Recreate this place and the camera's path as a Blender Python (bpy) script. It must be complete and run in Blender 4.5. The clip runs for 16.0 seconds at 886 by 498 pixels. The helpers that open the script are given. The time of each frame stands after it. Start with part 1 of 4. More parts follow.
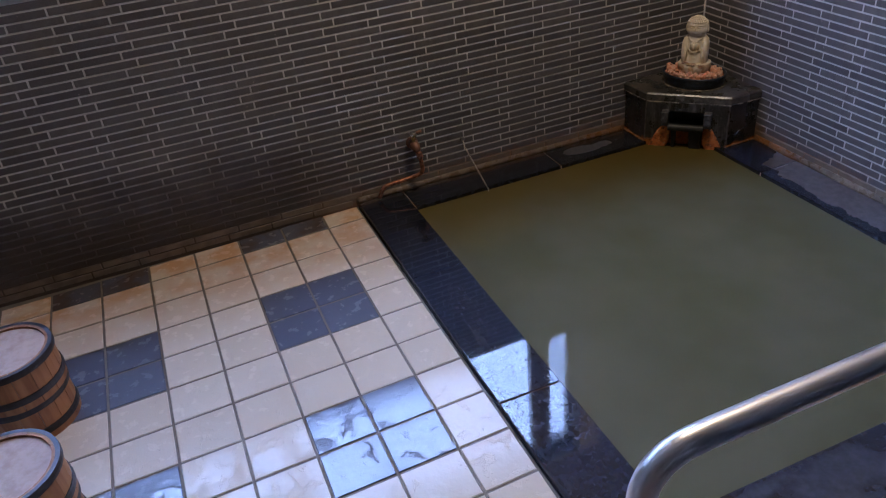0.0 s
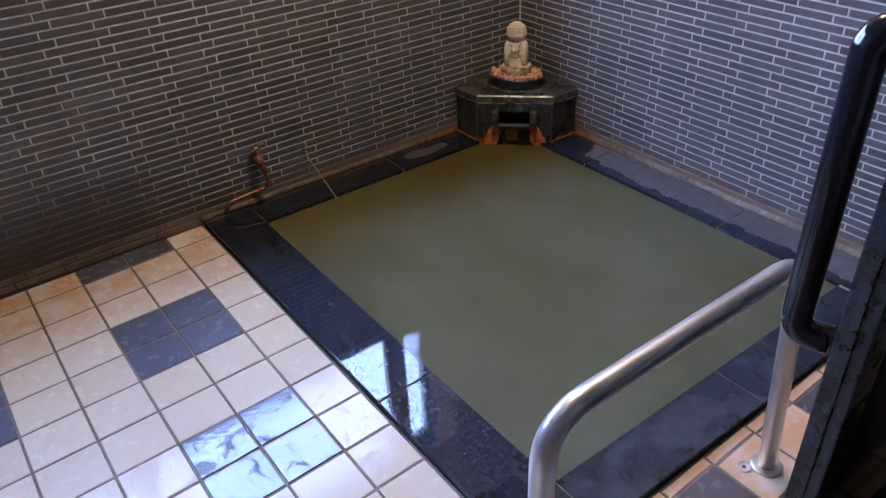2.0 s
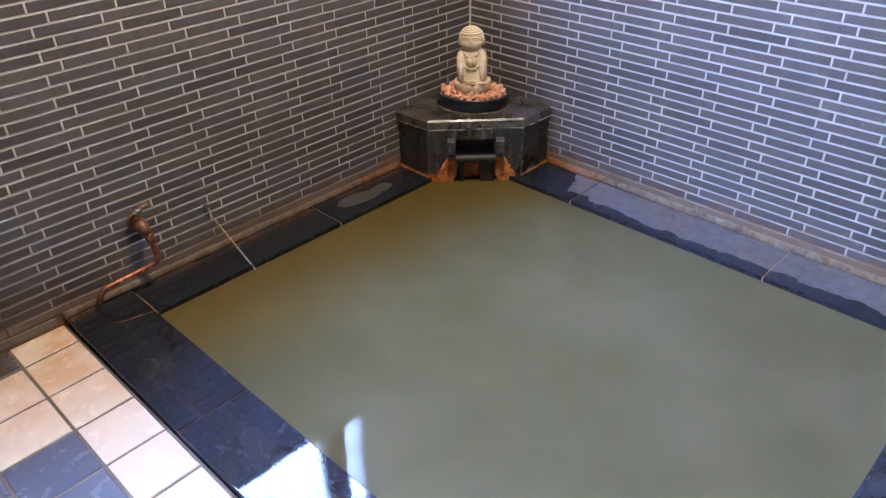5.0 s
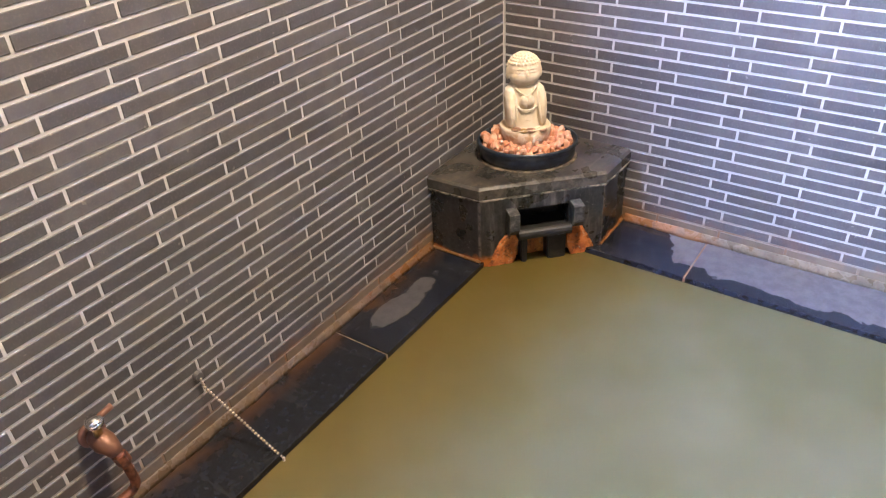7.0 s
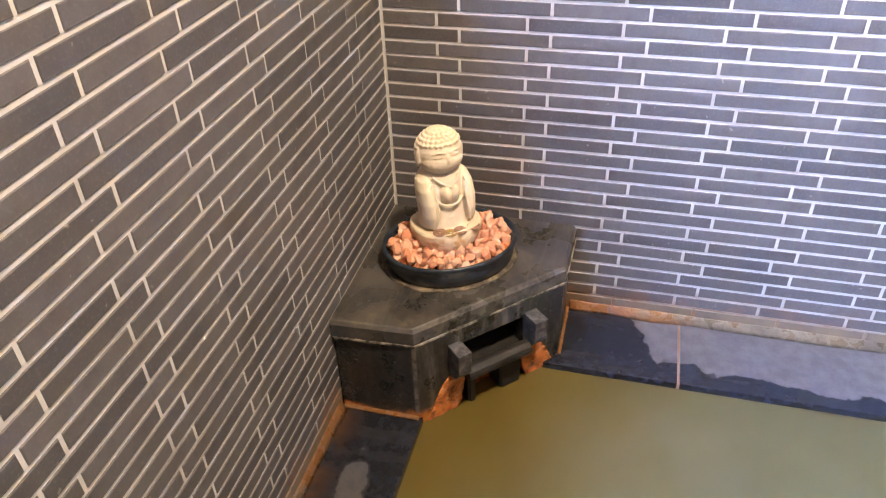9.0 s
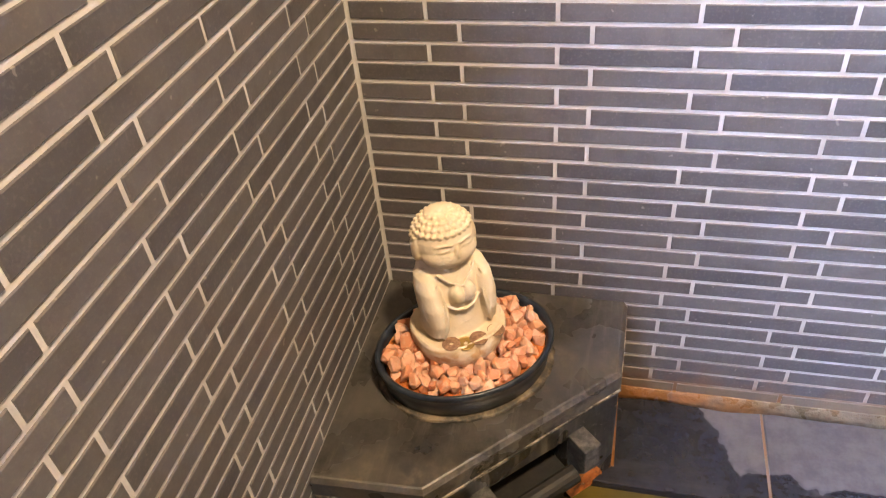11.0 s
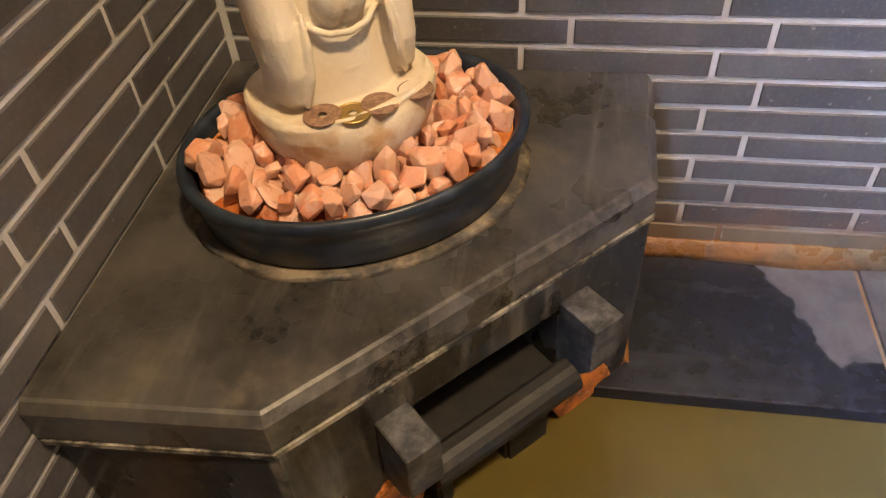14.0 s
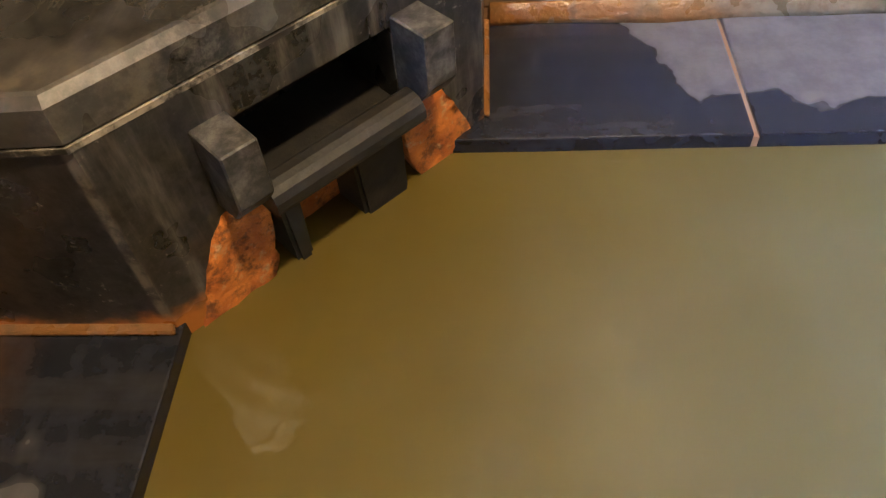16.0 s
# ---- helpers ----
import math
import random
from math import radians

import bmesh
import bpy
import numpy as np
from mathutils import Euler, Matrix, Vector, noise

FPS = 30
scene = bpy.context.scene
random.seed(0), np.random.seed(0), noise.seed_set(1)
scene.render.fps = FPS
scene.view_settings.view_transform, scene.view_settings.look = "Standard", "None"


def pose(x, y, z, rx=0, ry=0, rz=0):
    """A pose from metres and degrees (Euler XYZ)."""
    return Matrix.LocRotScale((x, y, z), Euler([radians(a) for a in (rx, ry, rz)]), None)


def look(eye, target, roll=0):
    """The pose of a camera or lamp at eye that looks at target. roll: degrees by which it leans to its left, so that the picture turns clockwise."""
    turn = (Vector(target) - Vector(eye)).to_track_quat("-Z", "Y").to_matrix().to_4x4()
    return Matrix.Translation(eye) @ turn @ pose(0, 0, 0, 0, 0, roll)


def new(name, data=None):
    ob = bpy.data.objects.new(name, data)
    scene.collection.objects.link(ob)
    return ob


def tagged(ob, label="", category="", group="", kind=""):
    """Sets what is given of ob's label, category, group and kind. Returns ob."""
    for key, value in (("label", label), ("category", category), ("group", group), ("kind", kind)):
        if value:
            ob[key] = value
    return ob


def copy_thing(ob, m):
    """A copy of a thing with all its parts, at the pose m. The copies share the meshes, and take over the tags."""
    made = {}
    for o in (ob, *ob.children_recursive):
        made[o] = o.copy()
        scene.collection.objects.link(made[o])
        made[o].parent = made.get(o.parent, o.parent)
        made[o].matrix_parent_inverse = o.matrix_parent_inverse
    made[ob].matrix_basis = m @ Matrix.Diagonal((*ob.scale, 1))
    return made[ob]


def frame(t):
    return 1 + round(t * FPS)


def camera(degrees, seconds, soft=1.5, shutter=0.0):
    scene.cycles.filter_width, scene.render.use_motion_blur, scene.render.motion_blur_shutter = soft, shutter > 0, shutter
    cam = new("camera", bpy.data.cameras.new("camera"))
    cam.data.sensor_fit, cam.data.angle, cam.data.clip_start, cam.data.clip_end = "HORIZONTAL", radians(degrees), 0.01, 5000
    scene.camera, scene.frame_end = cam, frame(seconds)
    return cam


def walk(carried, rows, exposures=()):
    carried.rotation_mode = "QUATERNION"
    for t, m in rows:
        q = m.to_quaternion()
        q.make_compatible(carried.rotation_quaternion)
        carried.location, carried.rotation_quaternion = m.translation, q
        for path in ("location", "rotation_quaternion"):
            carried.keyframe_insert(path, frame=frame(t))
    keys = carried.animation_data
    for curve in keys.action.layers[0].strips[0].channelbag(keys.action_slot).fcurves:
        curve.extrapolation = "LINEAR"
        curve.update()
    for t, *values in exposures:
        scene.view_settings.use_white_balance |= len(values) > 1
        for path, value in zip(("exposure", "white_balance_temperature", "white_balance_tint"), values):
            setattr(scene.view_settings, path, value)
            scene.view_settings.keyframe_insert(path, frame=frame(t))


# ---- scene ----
cam = camera(60.9, 16.0, soft=1.2)
PATH = [
    (0, (-1.992, -2.331, 1.322), (-1.43, -0.751, 0.233), -6.1),
    (0.5, (-2.011, -2.343, 1.35), (-1.225, -0.831, 0.304), -3.8),
    (1, (-2.015, -2.394, 1.355), (-1.12, -0.918, 0.345), -3.7),
    (1.5, (-2.08, -2.364, 1.359), (-1.133, -0.934, 0.331), -2.6),
    (2, (-2.096, -2.337, 1.347), (-1.134, -0.972, 0.247), -2.9),
    (2.5, (-2.082, -2.31, 1.359), (-1.111, -1.009, 0.191), -4.0),
    (3, (-2.064, -2.262, 1.375), (-1.048, -0.988, 0.215), -4.1),
    (3.5, (-1.998, -2.145, 1.338), (-0.945, -0.864, 0.221), -4.1),
    (6, (-1.732, -1.305, 1.047), (-0.464, -0.19, -0.024), -2.4),
    (6.5, (-1.653, -1.085, 1.041), (-0.36, -0.014, -0.045), -4.1),
    (7, (-1.576, -0.913, 1.031), (-0.225, 0.056, -0.079), -3.1),
    (7.5, (-1.452, -0.715, 1.023), (-0.057, 0.166, -0.107), -3.1),
    (8, (-1.356, -0.58, 1.021), (0.151, 0.074, -0.12), -3.6),
    (8.5, (-1.287, -0.487, 1.018), (0.273, -0.001, -0.134), -2.6),
    (9, (-1.168, -0.423, 0.996), (0.393, 0.019, -0.174), -2.1),
    (9.5, (-1.022, -0.370, 0.987), (0.527, 0.051, -0.209), -3.2),
    (10, (-0.935, -0.366, 0.997), (0.568, 0.065, -0.250), -6.0),
    (12.5, (-0.589, -0.257, 0.767), (0.871, 0.169, -0.532), -4.5),
    (13, (-0.532, -0.258, 0.67), (0.896, 0.075, -0.69), -3.9),
    (13.5, (-0.525, -0.268, 0.599), (0.889, 0.033, -0.783), -4.1),
    (14, (-0.539, -0.277, 0.543), (0.858, 0.002, -0.861), -4.2),
    (14.5, (-0.542, -0.283, 0.495), (0.813, -0.044, -0.957), -3.3),
    (15, (-0.559, -0.303, 0.46), (0.758, -0.073, -1.028), -4.0),
    (15.5, (-0.59, -0.328, 0.442), (0.706, -0.106, -1.065), -5.5),
    (16, (-0.62, -0.355, 0.433), (0.646, -0.21, -1.109), -5.7),
]
EXPOSURES = [(0.0, -1.4, 4900, 10), (1.5, -0.97, 4850, 10), (2.5, -0.87, 5100, 10), (3.5, -0.52, 4850, 10), (6.0, 0.5, 4950, 9), (7.5, 0.98, 5050, 9), (10.0, 0.74, 5500, 9), (12.5, 0.48, 6150, 9.5), (13.5, 0.38, 6050, 8), (14.5, 0.48, 5850, 6), (15.0, 0.60, 5850, 6), (16.0, 0.66, 5850, 5)]
walk(cam, [(t, look(eye, target, roll)) for t, eye, target, roll in PATH], EXPOSURES)

# ---------------------------------------------------------------- light
world = bpy.data.worlds.new("world")
scene.world = world
world.use_nodes = True
wn = world.node_tree
sky = wn.nodes.new("ShaderNodeTexSky")
sky.sky_type, sky.sun_disc = "NISHITA", False
sky.sun_elevation, sky.sun_rotation = radians(42), radians(20)
wn.links.new(sky.outputs[0], wn.nodes["Background"].inputs[0])
wn.nodes["Background"].inputs[1].default_value = 0.08

LAMP = (-0.85, -0.82, 2.36)
bulb = new("ceiling_lamp_bulb", bpy.data.lights.new("ceiling_lamp_bulb", "POINT"))
bulb.data.energy, bulb.data.color, bulb.data.shadow_soft_size = 150.0, (1.0, 0.71, 0.40), 0.07
bulb.location = (LAMP[0], LAMP[1], LAMP[2] - 0.12)
SKY_GLOW, SKY_COLOUR = 72.0, (0.57, 0.66, 1.0, 1)


# ---------------------------------------------------------------- materials
class Mat:
    """A node material with a Principled shader; small methods add texture nodes."""

    def __init__(self, name, colour=(0.5, 0.5, 0.5), rough=0.5, metal=0.0, **more):
        self.m = bpy.data.materials.new(name)
        self.m.use_nodes = True
        self.t = self.m.node_tree
        self.p = self.t.nodes["Principled BSDF"]
        self.set("Base Color", (*colour, 1))
        self.set("Roughness", rough)
        self.set("Metallic", metal)
        for k, v in more.items():
            self.set(k.replace("_", " "), v)
        self.world = self.node("ShaderNodeNewGeometry").outputs["Position"]
        self.own = self.node("ShaderNodeTexCoord").outputs["Object"]

    def node(self, kind):
        return self.t.nodes.new(kind)

    def set(self, socket, value):
        s = self.p.inputs[socket]
        if isinstance(value, bpy.types.NodeSocket):
            self.t.links.new(value, s)
        else:
            s.default_value = value

    def link(self, a, b):
        if isinstance(a, bpy.types.NodeSocket):
            self.t.links.new(a, b)
        else:
            b.default_value = a

    def noise(self, scale, detail=4.0, rough=0.55, at=None, stretch=None, distort=0.0):
        n = self.node("ShaderNodeTexNoise")
        n.inputs["Scale"].default_value, n.inputs["Detail"].default_value = scale, detail
        n.inputs["Roughness"].default_value, n.inputs["Distortion"].default_value = rough, distort
        src = at or self.world
        if stretch:
            mp = self.node("ShaderNodeMapping")
            mp.inputs["Scale"].default_value = stretch
            self.t.links.new(src, mp.inputs[0])
            src = mp.outputs[0]
        self.t.links.new(src, n.inputs["Vector"])
        return n.outputs["Fac"]

    def cells(self, scale, at=None):
        n = self.node("ShaderNodeTexVoronoi")
        n.inputs["Scale"].default_value = scale
        self.t.links.new(at or self.world, n.inputs["Vector"])
        return n.outputs["Distance"]

    def ramp(self, fac, a, b, lo=0.0, hi=1.0):
        """fac from lo..hi to a..b (numbers), smooth."""
        n = self.node("ShaderNodeMapRange")
        n.interpolation_type = "SMOOTHSTEP"
        self.link(fac, n.inputs[0])
        for i, v in zip((1, 2, 3, 4), (lo, hi, a, b)):
            self.link(v, n.inputs[i])
        return n.outputs[0]

    def calc(self, op, a, b=0.0):
        n = self.node("ShaderNodeMath")
        n.operation = op
        self.link(a, n.inputs[0])
        self.link(b, n.inputs[1])
        return n.outputs[0]

    def mix(self, fac, a, b, blend="MIX"):
        n = self.node("ShaderNodeMix")
        n.data_type, n.blend_type = "RGBA", blend
        self.link(fac, n.inputs[0])
        for i, c in ((6, a), (7, b)):
            self.link((*c, 1) if isinstance(c, tuple) else c, n.inputs[i])
        return n.outputs[2]

    def axis(self, which, at=None):
        n = self.node("ShaderNodeSeparateXYZ")
        self.t.links.new(at or self.world, n.inputs[0])
        return n.outputs["XYZ".index(which)]

    def random(self):
        return self.node("ShaderNodeObjectInfo").outputs["Random"]

    def island(self):
        return self.node("ShaderNodeNewGeometry").outputs["Random Per Island"]

    def bump(self, height, strength=0.3, distance=0.002):
        n = self.node("ShaderNodeBump")
        n.inputs["Strength"].default_value, n.inputs["Distance"].default_value = strength, distance
        self.link(height, n.inputs["Height"])
        self.set("Normal", n.outputs[0])


def corner_rust(k):
    """Iron stain that creeps up the walls beside the spout stand."""
    beside = k.ramp(k.calc("ADD", k.axis("X"), k.axis("Y")), 0.0, 1.0, -0.52, -0.37)
    height = k.calc("ADD", k.axis("Z"), k.calc("MULTIPLY", k.calc("SUBTRACT", k.noise(16, 4), 0.5), 0.10))
    return k.calc("MULTIPLY", beside, k.ramp(height, 0.9, 0.0, 0.035, 0.085))


def low_wall_brown(k):
    """Darker brown towards the bottom of the wall beside the wash floor, with a ragged upper edge."""
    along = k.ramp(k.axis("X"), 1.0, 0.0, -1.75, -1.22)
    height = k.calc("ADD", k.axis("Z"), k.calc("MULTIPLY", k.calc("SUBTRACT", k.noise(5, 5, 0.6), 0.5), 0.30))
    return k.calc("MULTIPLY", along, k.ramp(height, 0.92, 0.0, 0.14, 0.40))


def wall_tile_material(name, joined):
    k = Mat(name, rough=0.45)
    var = k.island() if joined else k.random()
    c = k.mix(var, (0.072, 0.068, 0.070), (0.118, 0.110, 0.108))
    c = k.mix(k.ramp(k.noise(38, 5, 0.65), 0, 0.5, 0.42, 0.75), c, (0.060, 0.056, 0.056))
    c = k.mix(k.ramp(k.noise(260, 3), 0, 0.35, 0.48, 0.75), c, (0.18, 0.16, 0.15))
    drip = k.ramp(k.noise(9, 5, 0.65, stretch=(1, 1, 0.35)), 0, 0.55, 0.5, 0.75)
    c = k.mix(drip, c, (0.15, 0.138, 0.13))
    chips = k.ramp(k.noise(75, 2), 0, 0.6, 0.70, 0.74)
    c = k.mix(chips, c, (0.30, 0.27, 0.24))
    low = k.ramp(k.axis("Z"), 0.55, 0.0, 0.03, 0.12)
    rust = k.calc("MULTIPLY", low, k.ramp(k.noise(14, 4), 0, 1, 0.40, 0.66))
    c = k.mix(k.calc("MAXIMUM", rust, corner_rust(k)), c, (0.21, 0.095, 0.028))
    c = k.mix(low_wall_brown(k), c, (0.040, 0.030, 0.025))
    scale_band = k.calc("MULTIPLY", k.ramp(k.axis("Z"), 0.9, 0.0, 0.050, 0.060), k.ramp(k.noise(16, 4), 0.55, 1, 0.35, 0.6))
    k.set("Base Color", k.mix(scale_band, c, (0.185, 0.140, 0.090)))
    k.set("Roughness", k.ramp(k.noise(22, 3), 0.34, 0.55, 0.3, 0.7))
    k.bump(k.noise(420, 3), 0.25, 0.0008)
    return k.m


def grout_material():
    k = Mat("grout", rough=0.85)
    c = k.mix(k.noise(30, 4), (0.47, 0.455, 0.43), (0.64, 0.62, 0.59))
    c = k.mix(k.ramp(k.noise(7, 5, 0.65), 0, 0.5, 0.48, 0.72), c, (0.30, 0.275, 0.245))
    foot = k.ramp(k.axis("Z"), 0.9, 0.0, 0.048, 0.066)
    c = k.mix(foot, c, k.mix(k.ramp(k.noise(22, 5), 0, 1, 0.35, 0.65), (0.15, 0.112, 0.070), (0.26, 0.21, 0.15)))
    low = k.ramp(k.axis("Z"), 0.9, 0.0, 0.03, 0.13)
    rust = k.calc("MULTIPLY", low, k.ramp(k.noise(11, 4), 0.15, 1, 0.36, 0.6))
    c = k.mix(k.calc("MAXIMUM", rust, corner_rust(k)), c, (0.22, 0.11, 0.040))
    k.set("Base Color", k.mix(low_wall_brown(k), c, (0.050, 0.036, 0.028)))
    k.bump(k.noise(300, 3), 0.4, 0.001)
    return k.m


def floor_tile_material(name, colour, dark, damp):
    k = Mat(name, rough=0.3)
    c = k.mix(k.random(), colour, dark)
    c = k.mix(k.ramp(k.noise(26, 5), 0, 0.30, 0.30, 0.9), c, dark)
    c = k.mix(k.ramp(k.noise(650, 2), 0, 0.18, 0.5, 0.75), c, tuple(v * 0.7 for v in dark))
    # Warm lamplight painted orange into the tiles by the window wall and south-east.
    foot = k.calc("MULTIPLY", k.ramp(k.axis("Y"), 0.0, 0.85, -0.48, -0.04), k.ramp(k.noise(9, 4), 0.2, 1, 0.35, 0.65))
    south_lamplight = k.calc("MULTIPLY", k.ramp(k.axis("X"), 0.0, 1.0, -1.35, -1.05), k.ramp(k.axis("Y"), 0.9, 0.0, -1.80, -1.60))
    foot = k.calc("MAXIMUM", foot, k.calc("MULTIPLY", south_lamplight, k.ramp(k.noise(6, 4), 0.45, 1, 0.3, 0.6)))
    k.set("Base Color", k.mix(foot, c, tuple(v * f for v, f in zip(colour, (0.72, 0.42, 0.20)))))
    puddle = k.noise(17.0, 6, 0.62, distort=0.8)
    dx, dy = k.calc("ADD", k.axis("X"), 1.70), k.calc("ADD", k.axis("Y"), 1.14)
    far = k.calc("SQRT", k.calc("ADD", k.calc("MULTIPLY", dx, dx), k.calc("MULTIPLY", dy, dy)))
    pool = k.ramp(far, 0.060, -0.16, 0.12, 0.95)
    wet = k.ramp(k.calc("ADD", k.calc("ADD", puddle, pool), damp), 0, 1, 0.515, 0.53)
    k.set("Roughness", k.ramp(wet, k.ramp(k.noise(30, 4), 0.16, 0.30, 0.3, 0.7), 0.045))
    k.set("Specular IOR Level", k.ramp(wet, 0.55, 0.85))
    grain = k.calc("MULTIPLY", k.noise(260, 4), k.ramp(wet, 1.0, 0.05))
    swell = k.calc("MULTIPLY", k.noise(60, 3), 0.55)
    k.bump(k.calc("ADD", grain, swell), 0.55, 0.0016)
    return k.m


def floor_grout_material():
    k = Mat("floor_grout", rough=0.55)
    k.set("Base Color", k.mix(k.noise(24, 4), (0.10, 0.085, 0.065), (0.22, 0.19, 0.145)))
    k.bump(k.noise(300, 3), 0.4, 0.001)
    return k.m


def granite_material():
    """Polished near-black granite with drier, paler patches of uneven outline."""
    k = Mat("rim_granite", rough=0.12)
    c = k.mix(k.ramp(k.noise(60, 3, 0.6), 0, 1, 0.3, 0.75), (0.009, 0.010, 0.014), (0.017, 0.019, 0.027))
    streak = k.ramp(k.noise(30, 4, 0.6, stretch=(1.0, 0.12, 1)), 0, 0.6, 0.5, 0.75)
    c = k.mix(streak, c, (0.034, 0.033, 0.034))
    patch = k.noise(7.0, 4, 0.5, distort=0.3)
    wave = k.calc("MULTIPLY", k.calc("SUBTRACT", k.noise(13, 3), 0.5), 0.10)
    inner = k.ramp(k.calc("ADD", k.axis("X"), wave), 0, 1, -0.134, -0.124)
    slant = k.calc("SUBTRACT", k.axis("Y"), k.calc("MULTIPLY", k.axis("X"), 0.46))
    beyond = k.ramp(k.calc("ADD", slant, wave), 1, 0, -0.472, -0.464)
    right = k.calc("MULTIPLY", inner, beyond)
    near = k.calc("MULTIPLY", k.ramp(k.axis("Y"), 0.22, 0, -1.60, -1.58), k.ramp(patch, 0, 1, 0.46, 0.60))
    dx, dy = k.calc("ADD", k.axis("X"), 0.555), k.calc("ADD", k.axis("Y"), 0.072)
    spot = k.calc("ADD", k.calc("MULTIPLY", k.calc("MULTIPLY", dx, dx), 20.0), k.calc("MULTIPLY", k.calc("MULTIPLY", dy, dy), 330.0))
    island = k.ramp(k.calc("ADD", spot, k.calc("MULTIPLY", wave, 9.0)), 0.65, 0, 0.22, 0.34)
    dry = k.calc("MAXIMUM", k.calc("MAXIMUM", right, near), island)
    film = k.mix(k.ramp(k.noise(40, 5, 0.65), 0, 1, 0.3, 0.7), (0.062, 0.062, 0.068), (0.105, 0.104, 0.110))
    c = k.mix(dry, c, film)
    wall_side = k.ramp(k.axis("Y"), 0, 1, -0.06, -0.005)
    rust = k.calc("MULTIPLY", wall_side, k.ramp(k.noise(12, 4), 0, 0.7, 0.35, 0.6))
    k.set("Base Color", k.mix(rust, c, (0.07, 0.034, 0.012)))
    k.set("Roughness", k.ramp(dry, k.ramp(k.axis("X"), 0.04, 0.20, -1.28, -1.05), 0.42))
    k.bump(k.noise(45, 3), 0.03, 0.0006)
    return k.m


def stand_material(name, rusty):
    """Black stone dulled by a grey-brown mineral film, drip streaks and scratches."""
    k = Mat(name, rough=0.4)
    c = k.mix(k.ramp(k.noise(110, 4, 0.7), 0, 1, 0.3, 0.75), (0.010, 0.010, 0.010), (0.037, 0.035, 0.032))
    if rusty:
        drips = k.ramp(k.noise(60, 5, 0.65, stretch=(1, 1, 0.14)), 0.0, 0.75, 0.46, 0.78)
        front = k.ramp(k.calc("ADD", k.axis("X"), k.axis("Y")), 1.0, 0.12, -0.482, -0.470)
        c = k.mix(k.calc("MULTIPLY", drips, front), c, (0.165, 0.152, 0.130))
        across = k.calc("ABSOLUTE", k.calc("SUBTRACT", k.axis("X"), k.axis("Y")))
        edge = k.calc("MULTIPLY", k.calc("MULTIPLY", k.ramp(across, 0.0, 0.6, 0.2030, 0.2095), k.ramp(across, 1.0, 0.0, 0.2115, 0.2150)), k.ramp(k.noise(70, 5, 0.7), 0.15, 1, 0.36, 0.6))
        c = k.mix(edge, c, (0.24, 0.21, 0.17))
        nicks = k.calc("MULTIPLY", k.ramp(k.noise(170, 4, 0.7), 0, 1, 0.60, 0.72), k.ramp(k.noise(18, 3), 0, 0.8, 0.48, 0.66))
        c = k.mix(nicks, c, (0.30, 0.27, 0.23))
        z = k.calc("ADD", k.axis("Z"), k.calc("MULTIPLY", k.calc("SUBTRACT", k.noise(24, 4), 0.5), 0.07))
        c = k.mix(k.ramp(z, 1.0, 0.0, 0.020, 0.036), c, (0.34, 0.12, 0.02))
    else:
        film = k.ramp(k.noise(9.0, 5, 0.6), 0.1, 0.9, 0.32, 0.70)
        c = k.mix(film, c, (0.072, 0.066, 0.057))
        n = k.node("ShaderNodeMapping")
        n.inputs["Rotation"].default_value = (0, 0, radians(45))
        n.inputs["Scale"].default_value = (0.10, 1, 1)
        k.link(k.world, n.inputs[0])
        lines = k.ramp(k.noise(75, 5, 0.7, at=n.outputs[0]), 0.0, 0.65, 0.50, 0.78)
        c = k.mix(lines, c, (0.105, 0.096, 0.080))
        u = k.calc("ADD", k.axis("X"), k.axis("Y"))
        rim_dust = k.calc("MULTIPLY", k.ramp(u, 1.0, 0.0, -0.484, -0.462), k.ramp(k.noise(55, 5, 0.75), 0.0, 0.75, 0.40, 0.72))
        c = k.mix(rim_dust, c, (0.15, 0.135, 0.11))
        splash = k.calc("MULTIPLY", k.ramp(k.noise(14, 4, 0.6), 0, 0.8, 0.52, 0.72), k.ramp(k.noise(120, 3), 0.2, 1, 0.35, 0.7))
        c = k.mix(splash, c, (0.120, 0.100, 0.070))
    k.set("Base Color", c)
    k.set("Roughness", k.ramp(k.noise(14, 3), 0.20, 0.40, 0.3, 0.7))
    k.set("Specular IOR Level", 0.6)
    k.bump(k.calc("ADD", k.noise(150, 4), k.noise(40, 3)), 0.16, 0.001)
    return k.m


def rust_material():
    k = Mat("iron_crust", rough=0.6)
    c = k.mix(k.ramp(k.noise(38, 5), 0, 1, 0.3, 0.7), (0.34, 0.085, 0.008), (0.60, 0.20, 0.028))
    c = k.mix(k.ramp(k.noise(75, 5, 0.7), 0, 0.85, 0.46, 0.66), c, (0.085, 0.030, 0.008))
    c = k.mix(k.ramp(k.noise(90, 4), 0, 0.7, 0.58, 0.74), c, (0.50, 0.34, 0.18))
    k.set("Base Color", c)
    k.bump(k.noise(160, 5), 0.8, 0.003)
    return k.m


